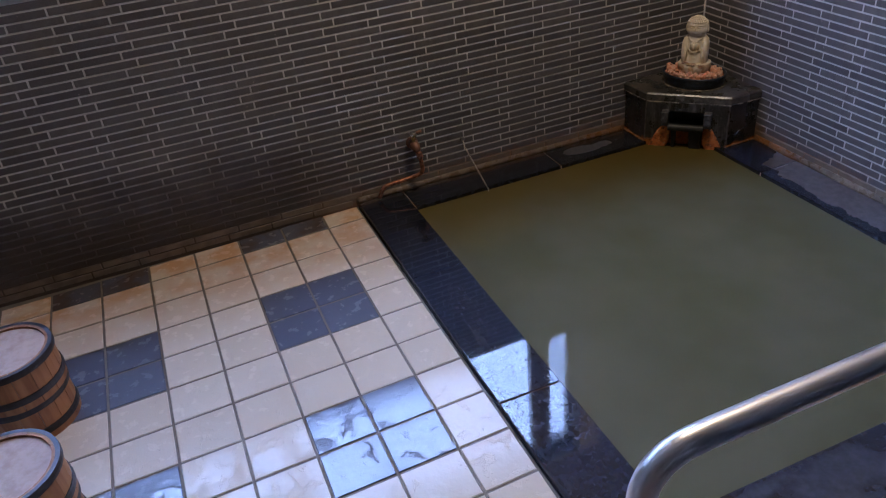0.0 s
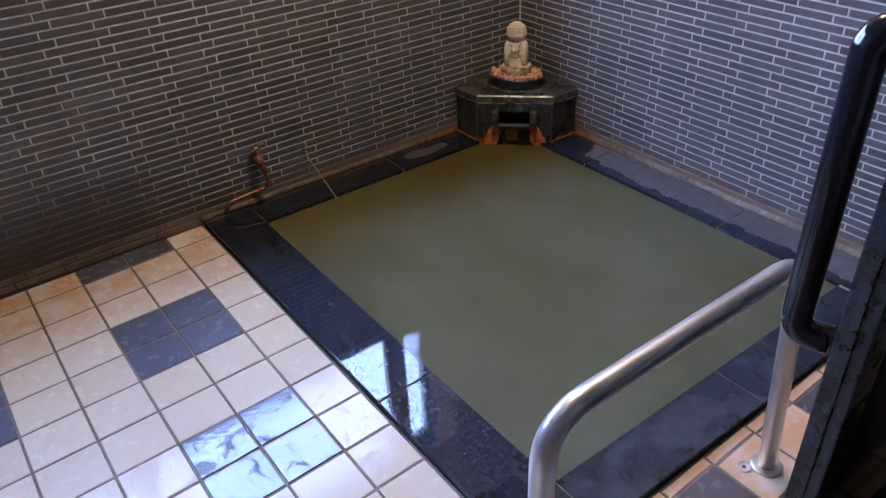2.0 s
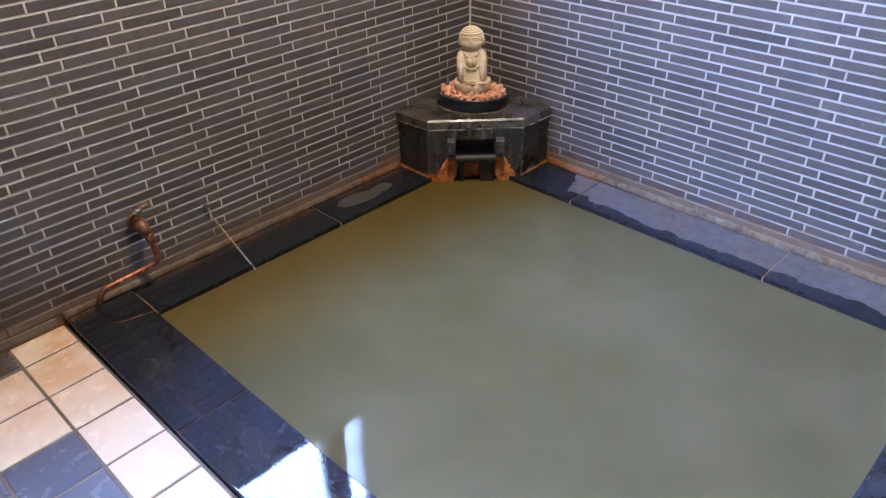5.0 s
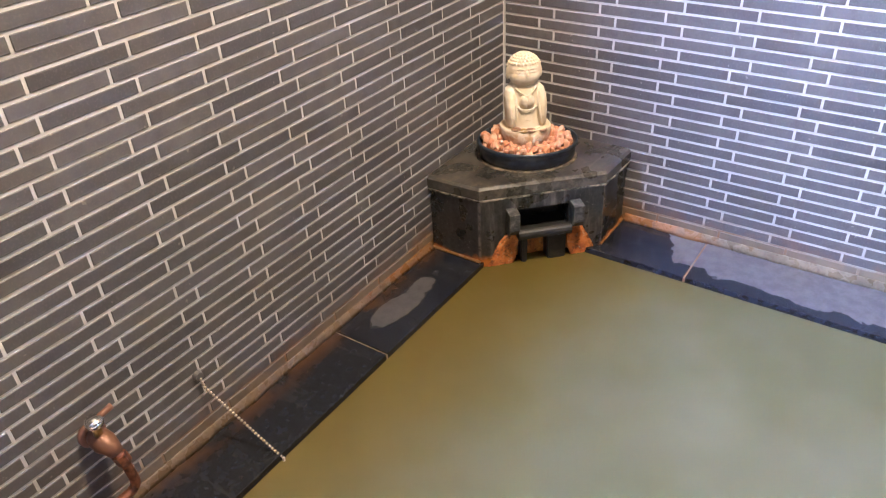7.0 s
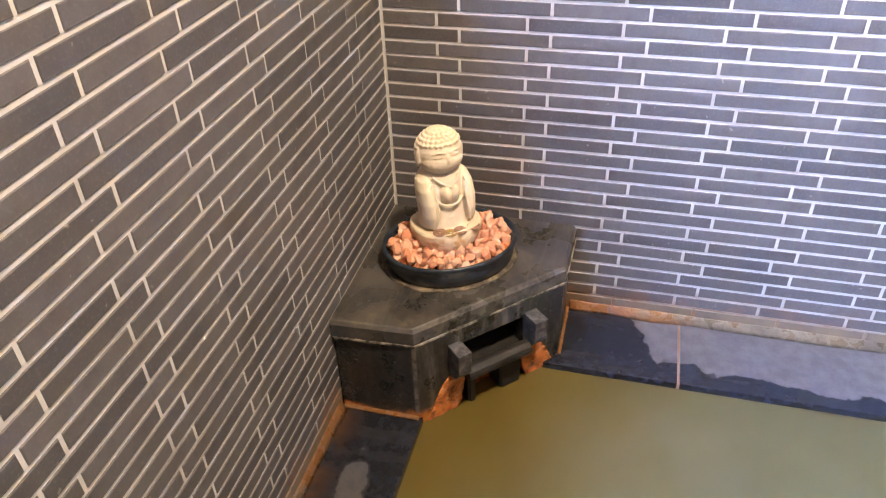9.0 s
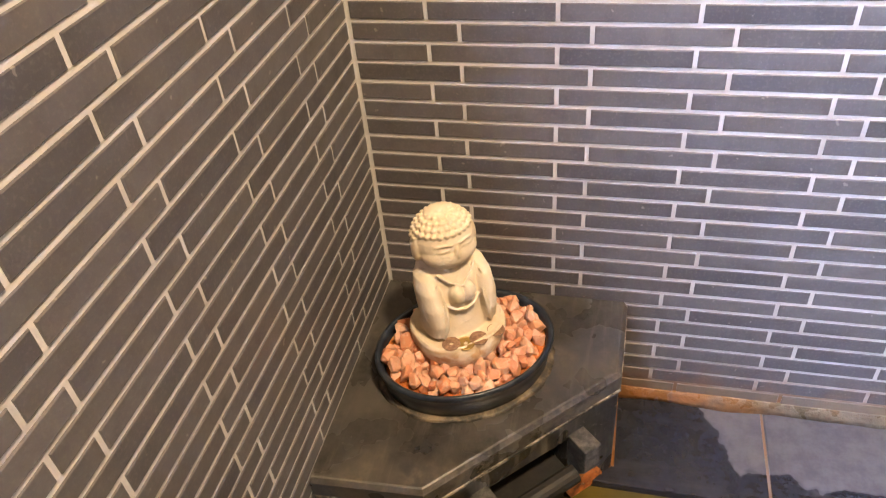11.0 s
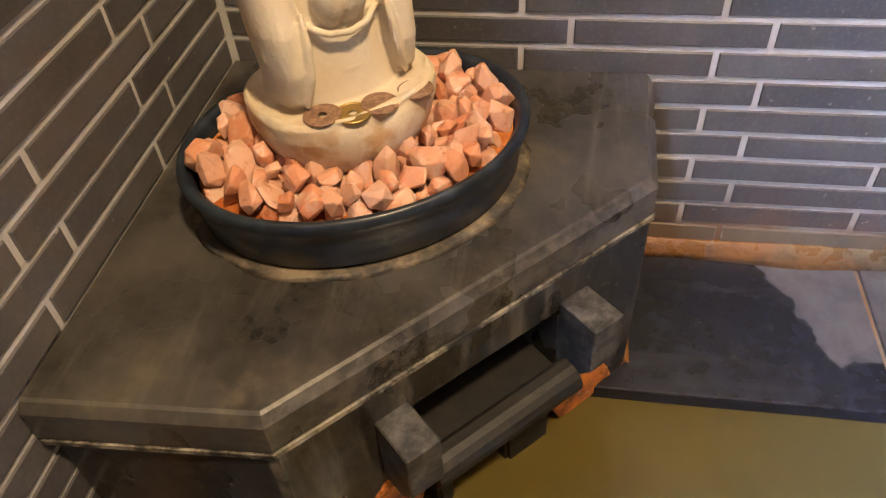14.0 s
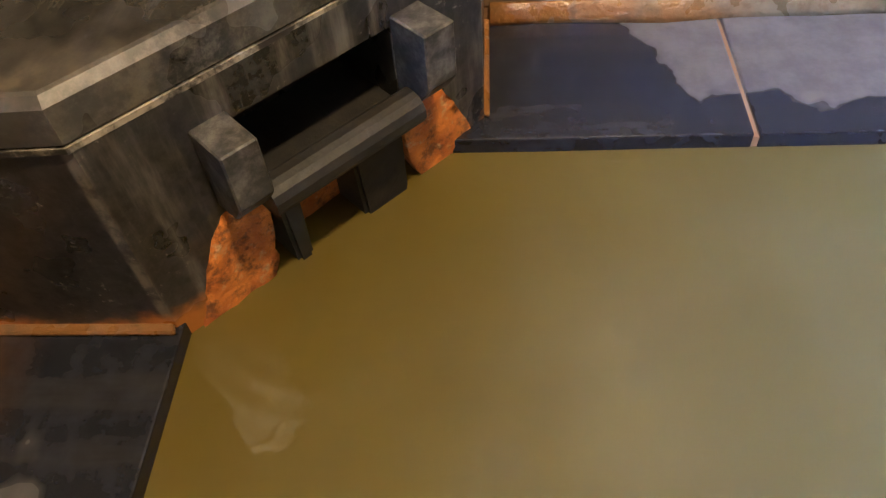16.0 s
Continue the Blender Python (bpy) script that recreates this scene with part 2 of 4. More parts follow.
def scale_material():
    """Tan limescale on the strip at the foot of the walls, rusty close to the stand."""
    k = Mat("scale_strip", rough=0.6)
    c = k.mix(k.ramp(k.noise(14, 5), 0, 1, 0.35, 0.65), (0.085, 0.072, 0.050), (0.165, 0.138, 0.095))
    corner = k.calc("ADD", k.axis("Y"), k.axis("X"))
    nearness = k.ramp(corner, -0.22, 0.30, -0.80, -0.36)
    rust = k.ramp(k.calc("ADD", k.noise(10, 5), nearness), 0, 0.9, 0.44, 0.70)
    c = k.mix(rust, c, (0.20, 0.085, 0.017))
    c = k.mix(k.ramp(k.axis("X"), 0.5, 0.0, -0.33, -0.25), c, (0.105, 0.055, 0.022))
    c = k.mix(k.ramp(k.noise(60, 4), 0, 0.6, 0.50, 0.72), c, (0.07, 0.048, 0.028))
    k.set("Base Color", c)
    k.set("Roughness", k.ramp(k.noise(30, 3), 0.14, 0.6, 0.38, 0.6))
    k.bump(k.noise(120, 5), 0.6, 0.003)
    return k.m


def water_material():
    """Cloudy mineral water: painted lamplight, ochre by window wall and spout, greener further out."""
    k = Mat("murky_water", rough=0.03, IOR=1.33)
    c = k.mix(k.ramp(k.noise(2.2, 3), 0, 1, 0.35, 0.7), (0.076, 0.073, 0.036), (0.096, 0.092, 0.053))
    # Colour takes on lamplight where daylight falls off: ochre, then darker at the spout.
    drift = k.calc("MULTIPLY", k.calc("SUBTRACT", k.noise(3.0, 3), 0.5), 0.35)
    side = k.ramp(k.calc("ADD", k.axis("Y"), drift), 0.0, 0.75, -0.58, -0.14)
    c = k.mix(side, c, (0.100, 0.074, 0.014))
    by_spout = k.ramp(k.calc("ADD", k.calc("ADD", k.axis("X"), k.axis("Y")), drift), 0.0, 0.8, -1.00, -0.48)
    c = k.mix(by_spout, c, (0.078, 0.055, 0.008))
    k.set("Base Color", c)
    near = k.ramp(k.axis("X"), 0.15, 1.0, -1.1, -0.3)
    swell = k.calc("MULTIPLY", k.noise(11, 2, 0.5, stretch=(1.0, 1.8, 1)), near)
    dx, dy = k.calc("ADD", k.axis("X"), 0.26), k.calc("ADD", k.axis("Y"), 0.26)
    d = k.calc("SQRT", k.calc("ADD", k.calc("MULTIPLY", dx, dx), k.calc("MULTIPLY", dy, dy)))
    ring_wave = k.calc("MULTIPLY", k.calc("SINE", k.calc("ADD", k.calc("MULTIPLY", d, 270.0), k.calc("MULTIPLY", k.noise(9, 3), 9.0))), k.calc("MULTIPLY", k.ramp(d, 0.10, 0.0, 0.05, 0.60), k.ramp(k.noise(5, 2), 0, 1, 0.35, 0.6)))
    k.bump(k.calc("ADD", swell, ring_wave), 0.09, 0.012)
    return k.m


def steel_material():
    k = Mat("brushed_steel", (0.70, 0.685, 0.66), 0.26, 1.0)
    k.set("Base Color", k.mix(k.noise(20, 3), (0.66, 0.645, 0.62), (0.74, 0.73, 0.71)))
    k.set("Roughness", k.ramp(k.noise(14, 2), 0.33, 0.40, 0.3, 0.7))
    return k.m


def copper_material():
    k = Mat("worn_copper", rough=0.35, metal=0.85)
    k.set("Base Color", k.mix(k.ramp(k.noise(70, 4), 0, 1, 0.35, 0.7), (0.52, 0.22, 0.11), (0.16, 0.08, 0.05)))
    return k.m


def statue_material():
    k = Mat("pale_sandstone", rough=0.8)
    c = k.mix(k.noise(30, 5), (0.62, 0.52, 0.36), (0.72, 0.64, 0.48))
    c = k.mix(k.ramp(k.noise(9, 4), 0, 0.5, 0.5, 0.75), c, (0.55, 0.42, 0.25))
    z = k.axis("Z", k.own)
    foot = k.calc("MULTIPLY", k.ramp(z, 1.0, 0.0, 0.024, 0.05), k.ramp(k.noise(55, 4), 0.0, 0.8, 0.42, 0.62))
    k.set("Base Color", k.mix(foot, c, (0.46, 0.27, 0.11)))
    k.bump(k.calc("ADD", k.noise(420, 4), k.noise(75, 3)), 0.35, 0.0012)
    return k.m


def pebble_material():
    """Broken quartz-like stone, orange to pink with whitish veins."""
    k = Mat("pink_stone", rough=0.38, Subsurface_Weight=0.15, Subsurface_Radius=(0.006, 0.003, 0.002))
    c = k.mix(k.random(), (0.56, 0.23, 0.11), (0.68, 0.42, 0.29))
    c = k.mix(k.ramp(k.noise(60, 4, 0.65), 0, 0.75, 0.50, 0.70), c, (0.68, 0.50, 0.39))
    c = k.mix(k.ramp(k.noise(130, 3), 0, 0.7, 0.58, 0.72), c, (0.40, 0.13, 0.05))
    k.set("Base Color", c)
    k.bump(k.noise(260, 4), 0.5, 0.0015)
    return k.m


def glaze_material():
    k = Mat("dark_blue_glaze", rough=0.32)
    k.set("Base Color", k.mix(k.ramp(k.noise(45, 4), 0, 1, 0.4, 0.7), (0.012, 0.017, 0.026), (0.030, 0.040, 0.055)))
    k.bump(k.noise(90, 3), 0.2, 0.001)
    return k.m


def wood_material(name, a, b):
    k = Mat(name, rough=0.5)
    grain = k.noise(32, 5, 0.6, at=k.own, stretch=(1, 1, 0.12))
    k.set("Base Color", k.mix(k.ramp(grain, 0, 1, 0.3, 0.7), a, b))
    k.bump(grain, 0.3, 0.001)
    return k.m


def plaster_material(name, a, b):
    k = Mat(name, rough=0.8)
    k.set("Base Color", k.mix(k.noise(5, 5), a, b))
    k.bump(k.noise(150, 4), 0.3, 0.001)
    return k.m


def chipped_material(name, dark, pale, scale, lo, hi, rough=0.7):
    """Two tones broken up by uneven wear."""
    k = Mat(name, rough=rough)
    c = k.mix(k.ramp(k.noise(scale, 5, 0.7), 0, 1, lo, hi), dark, pale)
    k.set("Base Color", k.mix(k.ramp(k.noise(scale * 3.5, 3), 0, 0.4, 0.5, 0.75), c, dark))
    k.bump(k.noise(scale * 3, 4), 0.4, 0.001)
    return k.m


def black_metal_material():
    k = Mat("black_aluminium", (0.006, 0.006, 0.007), 0.3)
    k.set("Roughness", k.ramp(k.noise(40, 3), 0.22, 0.40, 0.3, 0.7))
    k.set("Base Color", k.mix(k.ramp(k.noise(130, 3), 0, 0.4, 0.6, 0.8), (0.006, 0.006, 0.007), (0.03, 0.03, 0.032)))
    return k.m


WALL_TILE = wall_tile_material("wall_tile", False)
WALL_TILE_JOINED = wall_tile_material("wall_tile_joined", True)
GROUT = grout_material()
CREAM_TILE = floor_tile_material("cream_tile", (0.83, 0.77, 0.66), (0.76, 0.69, 0.57), 0.045)
BLUE_TILE = floor_tile_material("blue_grey_tile", (0.125, 0.140, 0.185), (0.100, 0.110, 0.150), 0.06)
FLOOR_GROUT = floor_grout_material()
GRANITE = granite_material()
STAND_STONE = stand_material("stand_stone", False)
STAND_RUSTY = stand_material("stand_stone_rusty", True)
MORTAR = chipped_material("stained_mortar", (0.020, 0.018, 0.015), (0.34, 0.30, 0.24), 42, 0.40, 0.62)
WET_STONE = chipped_material("wet_black_stone", (0.008, 0.008, 0.007), (0.020, 0.017, 0.012), 60, 0.4, 0.7, 0.55)
BLOCK_STONE = chipped_material("worn_grey_stone", (0.022, 0.022, 0.022), (0.13, 0.125, 0.115), 65, 0.36, 0.72, 0.5)
CRUST = rust_material()
SCALE = scale_material()
WATER = water_material()
STEEL = steel_material()
COPPER = copper_material()
SANDSTONE = statue_material()
PEBBLE = pebble_material()
GLAZE = glaze_material()
TUB_WOOD = wood_material("tub_wood", (0.20, 0.075, 0.02), (0.36, 0.16, 0.05))
PALE_WOOD = wood_material("pale_wood", (0.42, 0.30, 0.22), (0.56, 0.44, 0.36))
HOOP = wood_material("dark_hoop", (0.012, 0.010, 0.012), (0.03, 0.024, 0.024))
DIRT = chipped_material("limescale", (0.036, 0.032, 0.026), (0.21, 0.165, 0.105), 34, 0.40, 0.66)
CEILING = wood_material("ceiling_board", (0.16, 0.10, 0.055), (0.24, 0.16, 0.09))
SIDE_WALL = plaster_material("side_wall_stone", (0.07, 0.065, 0.06), (0.12, 0.11, 0.105))
PLASTER = plaster_material("changing_room_plaster", (0.30, 0.24, 0.18), (0.36, 0.30, 0.23))
BOARDS = wood_material("boards", (0.16, 0.08, 0.035), (0.24, 0.13, 0.06))
BLACK = black_metal_material()
GLOSS_BLACK = Mat("black_lacquer", (0.006, 0.006, 0.008), 0.12).m
SILL = plaster_material("pale_sill", (0.42, 0.41, 0.40), (0.50, 0.49, 0.48))
FRAME_METAL = Mat("window_aluminium", (0.20, 0.19, 0.18), 0.4, 0.7).m
BRASS = Mat("old_brass", (0.42, 0.30, 0.10), 0.4, 0.9).m
BRONZE = Mat("old_bronze", (0.20, 0.10, 0.06), 0.5, 0.4).m
CHROME = Mat("chrome", (0.75, 0.75, 0.75), 0.12, 1.0).m
glass = Mat("clear_glass", (1, 1, 1), 0.02, Transmission_Weight=1.0, IOR=1.45)
GLASS = glass.m
COIN = chipped_material("worn_coin", (0.16, 0.085, 0.05), (0.36, 0.22, 0.13), 300, 0.35, 0.7, 0.45)
CHAIN_METAL = Mat("dull_chain_metal", (0.62, 0.54, 0.42), 0.38, 0.6).m
DARK_GLASS = Mat("dark_door_glass", (0.010, 0.010, 0.011), 0.08).m


def glow_material(name, colour, strength):
    k = Mat(name, (0, 0, 0), 1.0)
    k.set("Emission Color", colour)
    k.set("Emission Strength", strength)
    return k.m


SKY_CARD = glow_material("bright_overcast", SKY_COLOUR, SKY_GLOW)


# ---------------------------------------------------------------- mesh helpers
def mesh_of(bm, material, smooth=False):
    me = bpy.data.meshes.new("mesh")
    bmesh.ops.recalc_face_normals(bm, faces=bm.faces)
    bm.to_mesh(me)
    bm.free()
    me.materials.append(material)
    if smooth:
        for p in me.polygons:
            p.use_smooth = True
    return me


def part(name, bm, material, parent=None, label="", smooth=False):
    ob = new(name, mesh_of(bm, material, smooth))
    ob.parent = parent
    return tagged(ob, label)


def thing(name, x, y, z, label, category, group="", kind=""):
    ob = new(name)
    ob.location = (x, y, z)
    ob.empty_display_size = 0.05
    return tagged(ob, label, category, group, kind)


def add_box(bm, lo, hi, bevel=0.0):
    vs = [bm.verts.new((x, y, z)) for x in (lo[0], hi[0]) for y in (lo[1], hi[1]) for z in (lo[2], hi[2])]
    fs = [bm.faces.new([vs[i] for i in q]) for q in ((0, 1, 3, 2), (4, 6, 7, 5), (0, 4, 5, 1), (2, 3, 7, 6), (0, 2, 6, 4), (1, 5, 7, 3))]
    if bevel:
        edges = list({e for f in fs for e in f.edges})
        bmesh.ops.bevel(bm, geom=edges, offset=bevel, segments=2, affect="EDGES", profile=0.6)
    return bm


def box(lo, hi, bevel=0.0):
    return add_box(bmesh.new(), lo, hi, bevel)


def prism(points, z0, z1, bevel=0.0, segments=2):
    bm = bmesh.new()
    a = [bm.verts.new((x, y, z0)) for x, y in points]
    b = [bm.verts.new((x, y, z1)) for x, y in points]
    bm.faces.new(a[::-1])
    bm.faces.new(b)
    n = len(points)
    for i in range(n):
        bm.faces.new((a[i], a[(i + 1) % n], b[(i + 1) % n], b[i]))
    if bevel:
        bmesh.ops.bevel(bm, geom=list(bm.edges), offset=bevel, segments=segments, affect="EDGES", profile=0.6)
    return bm


def add_loft(bm, rings, close=True):
    rows = [[bm.verts.new(p) for p in ring] for ring in rings]
    n = len(rows[0])
    for a, b in zip(rows, rows[1:]):
        for i in range(n):
            bm.faces.new((a[i], a[(i + 1) % n], b[(i + 1) % n], b[i]))
    if close:
        bm.faces.new(rows[0][::-1])
        bm.faces.new(rows[-1])
    return bm


def tube(points, radius, sides=20, bm=None):
    """A round tube along points, with parallel-carried rings."""
    bm = bm or bmesh.new()
    pts = [Vector(p) for p in points]
    rings, up = [], None
    for i, p in enumerate(pts):
        d = (pts[min(i + 1, len(pts) - 1)] - pts[max(i - 1, 0)]).normalized()
        if up is None:
            up = d.orthogonal().normalized()
        up = (up - d * up.dot(d)).normalized()
        side = d.cross(up)
        r = radius[i] if isinstance(radius, (list, tuple)) else radius
        rings.append([p + r * (math.cos(a) * up + math.sin(a) * side) for a in (2 * math.pi * j / sides for j in range(sides))])
    return add_loft(bm, rings)


def rounded(points, r, steps=8):
    """The polyline with each inner corner turned into an arc of about radius r."""
    pts = [Vector(p) for p in points]
    out = [pts[0]]
    for a, b, c in zip(pts, pts[1:], pts[2:]):
        k = min(r, (a - b).length * 0.49, (c - b).length * 0.49)
        p, q = b + (a - b).normalized() * k, b + (c - b).normalized() * k
        for i in range(steps + 1):
            t = i / steps
            out.append((1 - t) ** 2 * p + 2 * t * (1 - t) * b + t * t * q)
    return out + [pts[-1]]


def turned(profile, sides=40, cx=0.0, cy=0.0):
    """A solid of revolution from (radius, z) pairs."""
    bm = bmesh.new()
    return add_loft(bm, [[(cx + r * math.cos(a), cy + r * math.sin(a), z) for a in (2 * math.pi * j / sides for j in range(sides))] for r, z in profile])


def add_blob(bm, c, r, turn=(0, 0, 0), segments=24, rings=14):
    m = Matrix.LocRotScale(c, Euler([radians(a) for a in turn]), r)
    bmesh.ops.create_uvsphere(bm, u_segments=segments, v_segments=rings, radius=1.0, matrix=m)


# ---------------------------------------------------------------- plan
SILL_Z, WIN_TOP = 0.905, 1.79
WIN_L, WIN_R = -3.05, -0.53
ROOM_L, DOOR_Y, TOP = -3.30, -2.20, 2.40
RIM_Z, RIM_L, RIM_IN_L, RIM_N, RIM_IN_N, RIM_IN_W, RIM_IN_R = 0.018, -1.466, -1.296, -1.722, -1.577, -0.145, -0.168
GAP = 0.0016   # the grout lies this far behind the tile faces

# walls: each with real thickness, the window opening goes through
w = bmesh.new()
add_box(w, (ROOM_L, GAP, -0.7), (0.15, 0.16, SILL_Z))
add_box(w, (ROOM_L, GAP, WIN_TOP), (0.15, 0.16, TOP))
add_box(w, (ROOM_L, GAP, SILL_Z), (WIN_L, 0.16, WIN_TOP))
add_box(w, (WIN_R, GAP, SILL_Z), (0.15, 0.16, WIN_TOP))
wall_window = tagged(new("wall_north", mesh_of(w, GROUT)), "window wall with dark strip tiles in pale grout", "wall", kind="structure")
wall_right = tagged(new("wall_east", mesh_of(box((GAP, -2.35, -0.7), (0.15, GAP - 0.0002, TOP)), GROUT)), "wall with dark strip tiles in pale grout", "wall", kind="structure")
tagged(new("wall_west", mesh_of(box((ROOM_L - 0.12, -2.35, -0.7), (ROOM_L, 0.16, TOP)), SIDE_WALL)), "plain dark side wall of the bath room", "wall", kind="structure")
w = bmesh.new()
add_box(w, (-1.50, DOOR_Y - 0.10, 0), (GAP, DOOR_Y, TOP))
add_box(w, (ROOM_L, DOOR_Y - 0.10, 0), (-2.85, DOOR_Y, TOP))
add_box(w, (-2.85, DOOR_Y - 0.10, 2.08), (-1.50, DOOR_Y, TOP))
tagged(new("wall_south", mesh_of(w, SIDE_WALL)), "wall with the doorway to the changing room", "wall", kind="structure")
# changing room behind the doorway, which closes the place
w = bmesh.new()
add_box(w, (ROOM_L - 0.12, -4.6, 0), (0.15, -4.5, TOP))
add_box(w, (ROOM_L - 0.12, -4.5, 0), (ROOM_L, -2.35, TOP))
add_box(w, (GAP, -4.5, 0), (0.15, -2.352, TOP))
tagged(new("wall_changing_room", mesh_of(w, PLASTER)), "plain plaster walls of the changing room", "wall", kind="structure")
tagged(new("floor_changing_room", mesh_of(box((ROOM_L, -4.5, -0.05), (0.0, DOOR_Y - 0.10, -0.004)), BOARDS)), "brown boards in the changing room", "floor", kind="structure")
tagged(new("ceiling", mesh_of(box((ROOM_L - 0.12, -4.6, TOP), (0.15, 0.16, TOP + 0.08)), CEILING)), "brown board ceiling", "ceiling", kind="structure")

# window with frame, panes and sill
window = thing("window_1", (WIN_L + WIN_R) / 2, 0.05, SILL_Z, "wide aluminium window above the tiled wall, bright daylight behind", "window", kind="structure")
cx = (WIN_L + WIN_R) / 2


def window_box(name, lo, hi, material, label="", bevel=0.002):
    o = Vector((cx, 0.05, SILL_Z))
    return part(name, box(Vector(lo) - o, Vector(hi) - o, bevel), material, window, label)


window_box("window_sill", (WIN_L - 0.02, -0.010, SILL_Z - 0.012), (WIN_R + 0.02, 0.20, SILL_Z + 0.010), SILL, "pale stone sill", 0.003)
frame_bits = (((WIN_L, 0.07, SILL_Z + 0.01), (WIN_L + 0.04, 0.11, WIN_TOP)), ((WIN_R - 0.025, 0.07, SILL_Z + 0.01), (WIN_R, 0.11, WIN_TOP)),
              ((WIN_L + 0.04, 0.07, WIN_TOP - 0.04), (WIN_R - 0.025, 0.11, WIN_TOP)), ((-0.76, 0.07, SILL_Z + 0.01), (-0.66, 0.11, WIN_TOP - 0.04)),
              ((-1.95, 0.07, SILL_Z + 0.01), (-1.90, 0.11, WIN_TOP - 0.04)))
for lo, hi in frame_bits:
    window_box("window_frame", lo, hi, FRAME_METAL)
for a, b in ((WIN_L + 0.04, -1.95), (-1.90, -0.76), (-0.66, WIN_R - 0.025)):
    pane = window_box("pane", (a, 0.088, SILL_Z + 0.01), (b, 0.092, WIN_TOP - 0.04), GLASS, "", 0)
    pane.visible_shadow = False
tagged(new("backdrop", mesh_of(box((-5.5, 0.75, 0.2), (2.0, 0.76, 3.2)), SKY_CARD)), "bright overcast daylight outside the window", "sky", kind="structure")
tagged(new("ground", mesh_of(box((-40, 0.17, -0.8), (40, 60, -0.7)), BOARDS)), "ground outside", "ground", kind="structure")

# ceiling lamp
lamp = thing("ceiling_lamp", LAMP[0], LAMP[1], TOP, "round chrome ceiling lamp giving warm light", "lamp")
part("base_plate", turned([(0.09, -0.02), (0.10, -0.012), (0.10, 0.0)]), CHROME, lamp)

# ---------------------------------------------------------------- bath
tagged(new("bath_basin", mesh_of(add_box(add_box(add_box(add_box(box((RIM_L, RIM_N, -0.70), (0, 0, -0.60)),
       (RIM_L + 0.004, RIM_N, -0.60), (RIM_IN_L - 0.006, 0, -0.004)), (RIM_IN_R + 0.006, RIM_N, -0.60), (0, 0, -0.004)),
       (RIM_IN_L - 0.006, RIM_N + 0.004, -0.60), (RIM_IN_R + 0.006, RIM_IN_N - 0.006, -0.004)),
       (RIM_IN_L - 0.006, RIM_IN_W + 0.006, -0.60), (RIM_IN_R + 0.006, 0, -0.004)), FLOOR_GROUT)), "sunken stone bath tub below the rim", "bath", kind="structure")
wbm = bmesh.new()
bmesh.ops.create_grid(wbm, x_segments=40, y_segments=40, size=0.5)
for v in wbm.verts:
    v.co = Vector((RIM_IN_L - 0.004 + (v.co.x + 0.5) * (RIM_IN_R - RIM_IN_L + 0.008), RIM_IN_N - 0.004 + (v.co.y + 0.5) * (RIM_IN_W - RIM_IN_N + 0.008), 0.004 + 0.0006 * noise.noise(v.co * 14)))
tagged(new("water", mesh_of(wbm, WATER, True)), "murky olive-green hot spring water filling the bath", "water", kind="structure")

rim = tagged(new("bath_rim", mesh_of(add_box(add_box(add_box(box((RIM_L + 0.003, RIM_N, -0.004), (RIM_IN_L - 0.003, 0, RIM_Z - 0.004)),
       (RIM_IN_R + 0.003, RIM_N, -0.004), (0, 0, RIM_Z - 0.004)), (RIM_IN_L - 0.003, RIM_N + 0.003, -0.004), (RIM_IN_R + 0.003, RIM_IN_N - 0.003, RIM_Z - 0.004)),
       (RIM_IN_L - 0.003, RIM_IN_W + 0.003, -0.004), (RIM_IN_R + 0.003, 0, RIM_Z - 0.004)), GROUT)), "bath rim of black polished granite slabs with pale joints", "bath rim", kind="structure")


def slab(x0, x1, y0, y1):
    j = 0.0022
    part("slab", box((x0 + j, y0 + j, -0.003), (x1 - j, y1 - j, RIM_Z), 0.0018), GRANITE, rim)


for y0, y1 in ((-0.543, 0.0), (-1.133, -0.543), (RIM_N, -1.133)):
    slab(RIM_L, RIM_IN_L, y0, y1)
for x0, x1 in ((RIM_IN_L, -0.715), (-0.715, RIM_IN_R)):
    slab(x0, x1, RIM_IN_W, 0.0)
for x0, x1 in ((RIM_IN_L, -0.742), (-0.742, -0.180)):
    slab(x0, x1, RIM_N, RIM_IN_N)
for y0, y1 in ((-0.560, 0.0), (-1.161, -0.560), (RIM_N, -1.161)):
    slab(RIM_IN_R, 0.0, y0, y1)

# ---------------------------------------------------------------- spout stand in the corner
def diag(u, out, z):
    """u along the stand's front, out towards the bath from the corner."""
    return ((-out + u) / math.sqrt(2), (-out - u) / math.sqrt(2), z)


FACE, CAP_TOP, CAP_LOW = 0.342, 0.214, 0.183
HALF = 0.146
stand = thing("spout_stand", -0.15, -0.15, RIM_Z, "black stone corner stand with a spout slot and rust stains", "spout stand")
SO = Vector((-0.15, -0.15, RIM_Z))


def stand_part(name, bm, material, label="", smooth=False):
    bmesh.ops.translate(bm, verts=bm.verts, vec=-SO)
    return part(name, bm, material, stand, label, smooth)


CAP = [(-0.001, -0.001), (-0.352, -0.001), (-0.346, -0.137), (-0.134, -0.347), (-0.001, -0.350)]
CHAMFER = 0.0062
cap = add_loft(bmesh.new(), [[(x * k, y * k, z) for x, y in CAP] for k, z in ((0.994, CAP_LOW), (1.0, CAP_LOW + 0.002), (1.0, CAP_TOP - CHAMFER), (0.986, CAP_TOP - 0.0010), (0.979, CAP_TOP))])
stand_part("cap", cap, STAND_STONE, "bevelled black stone top with a pale film")
BACK = 0.075


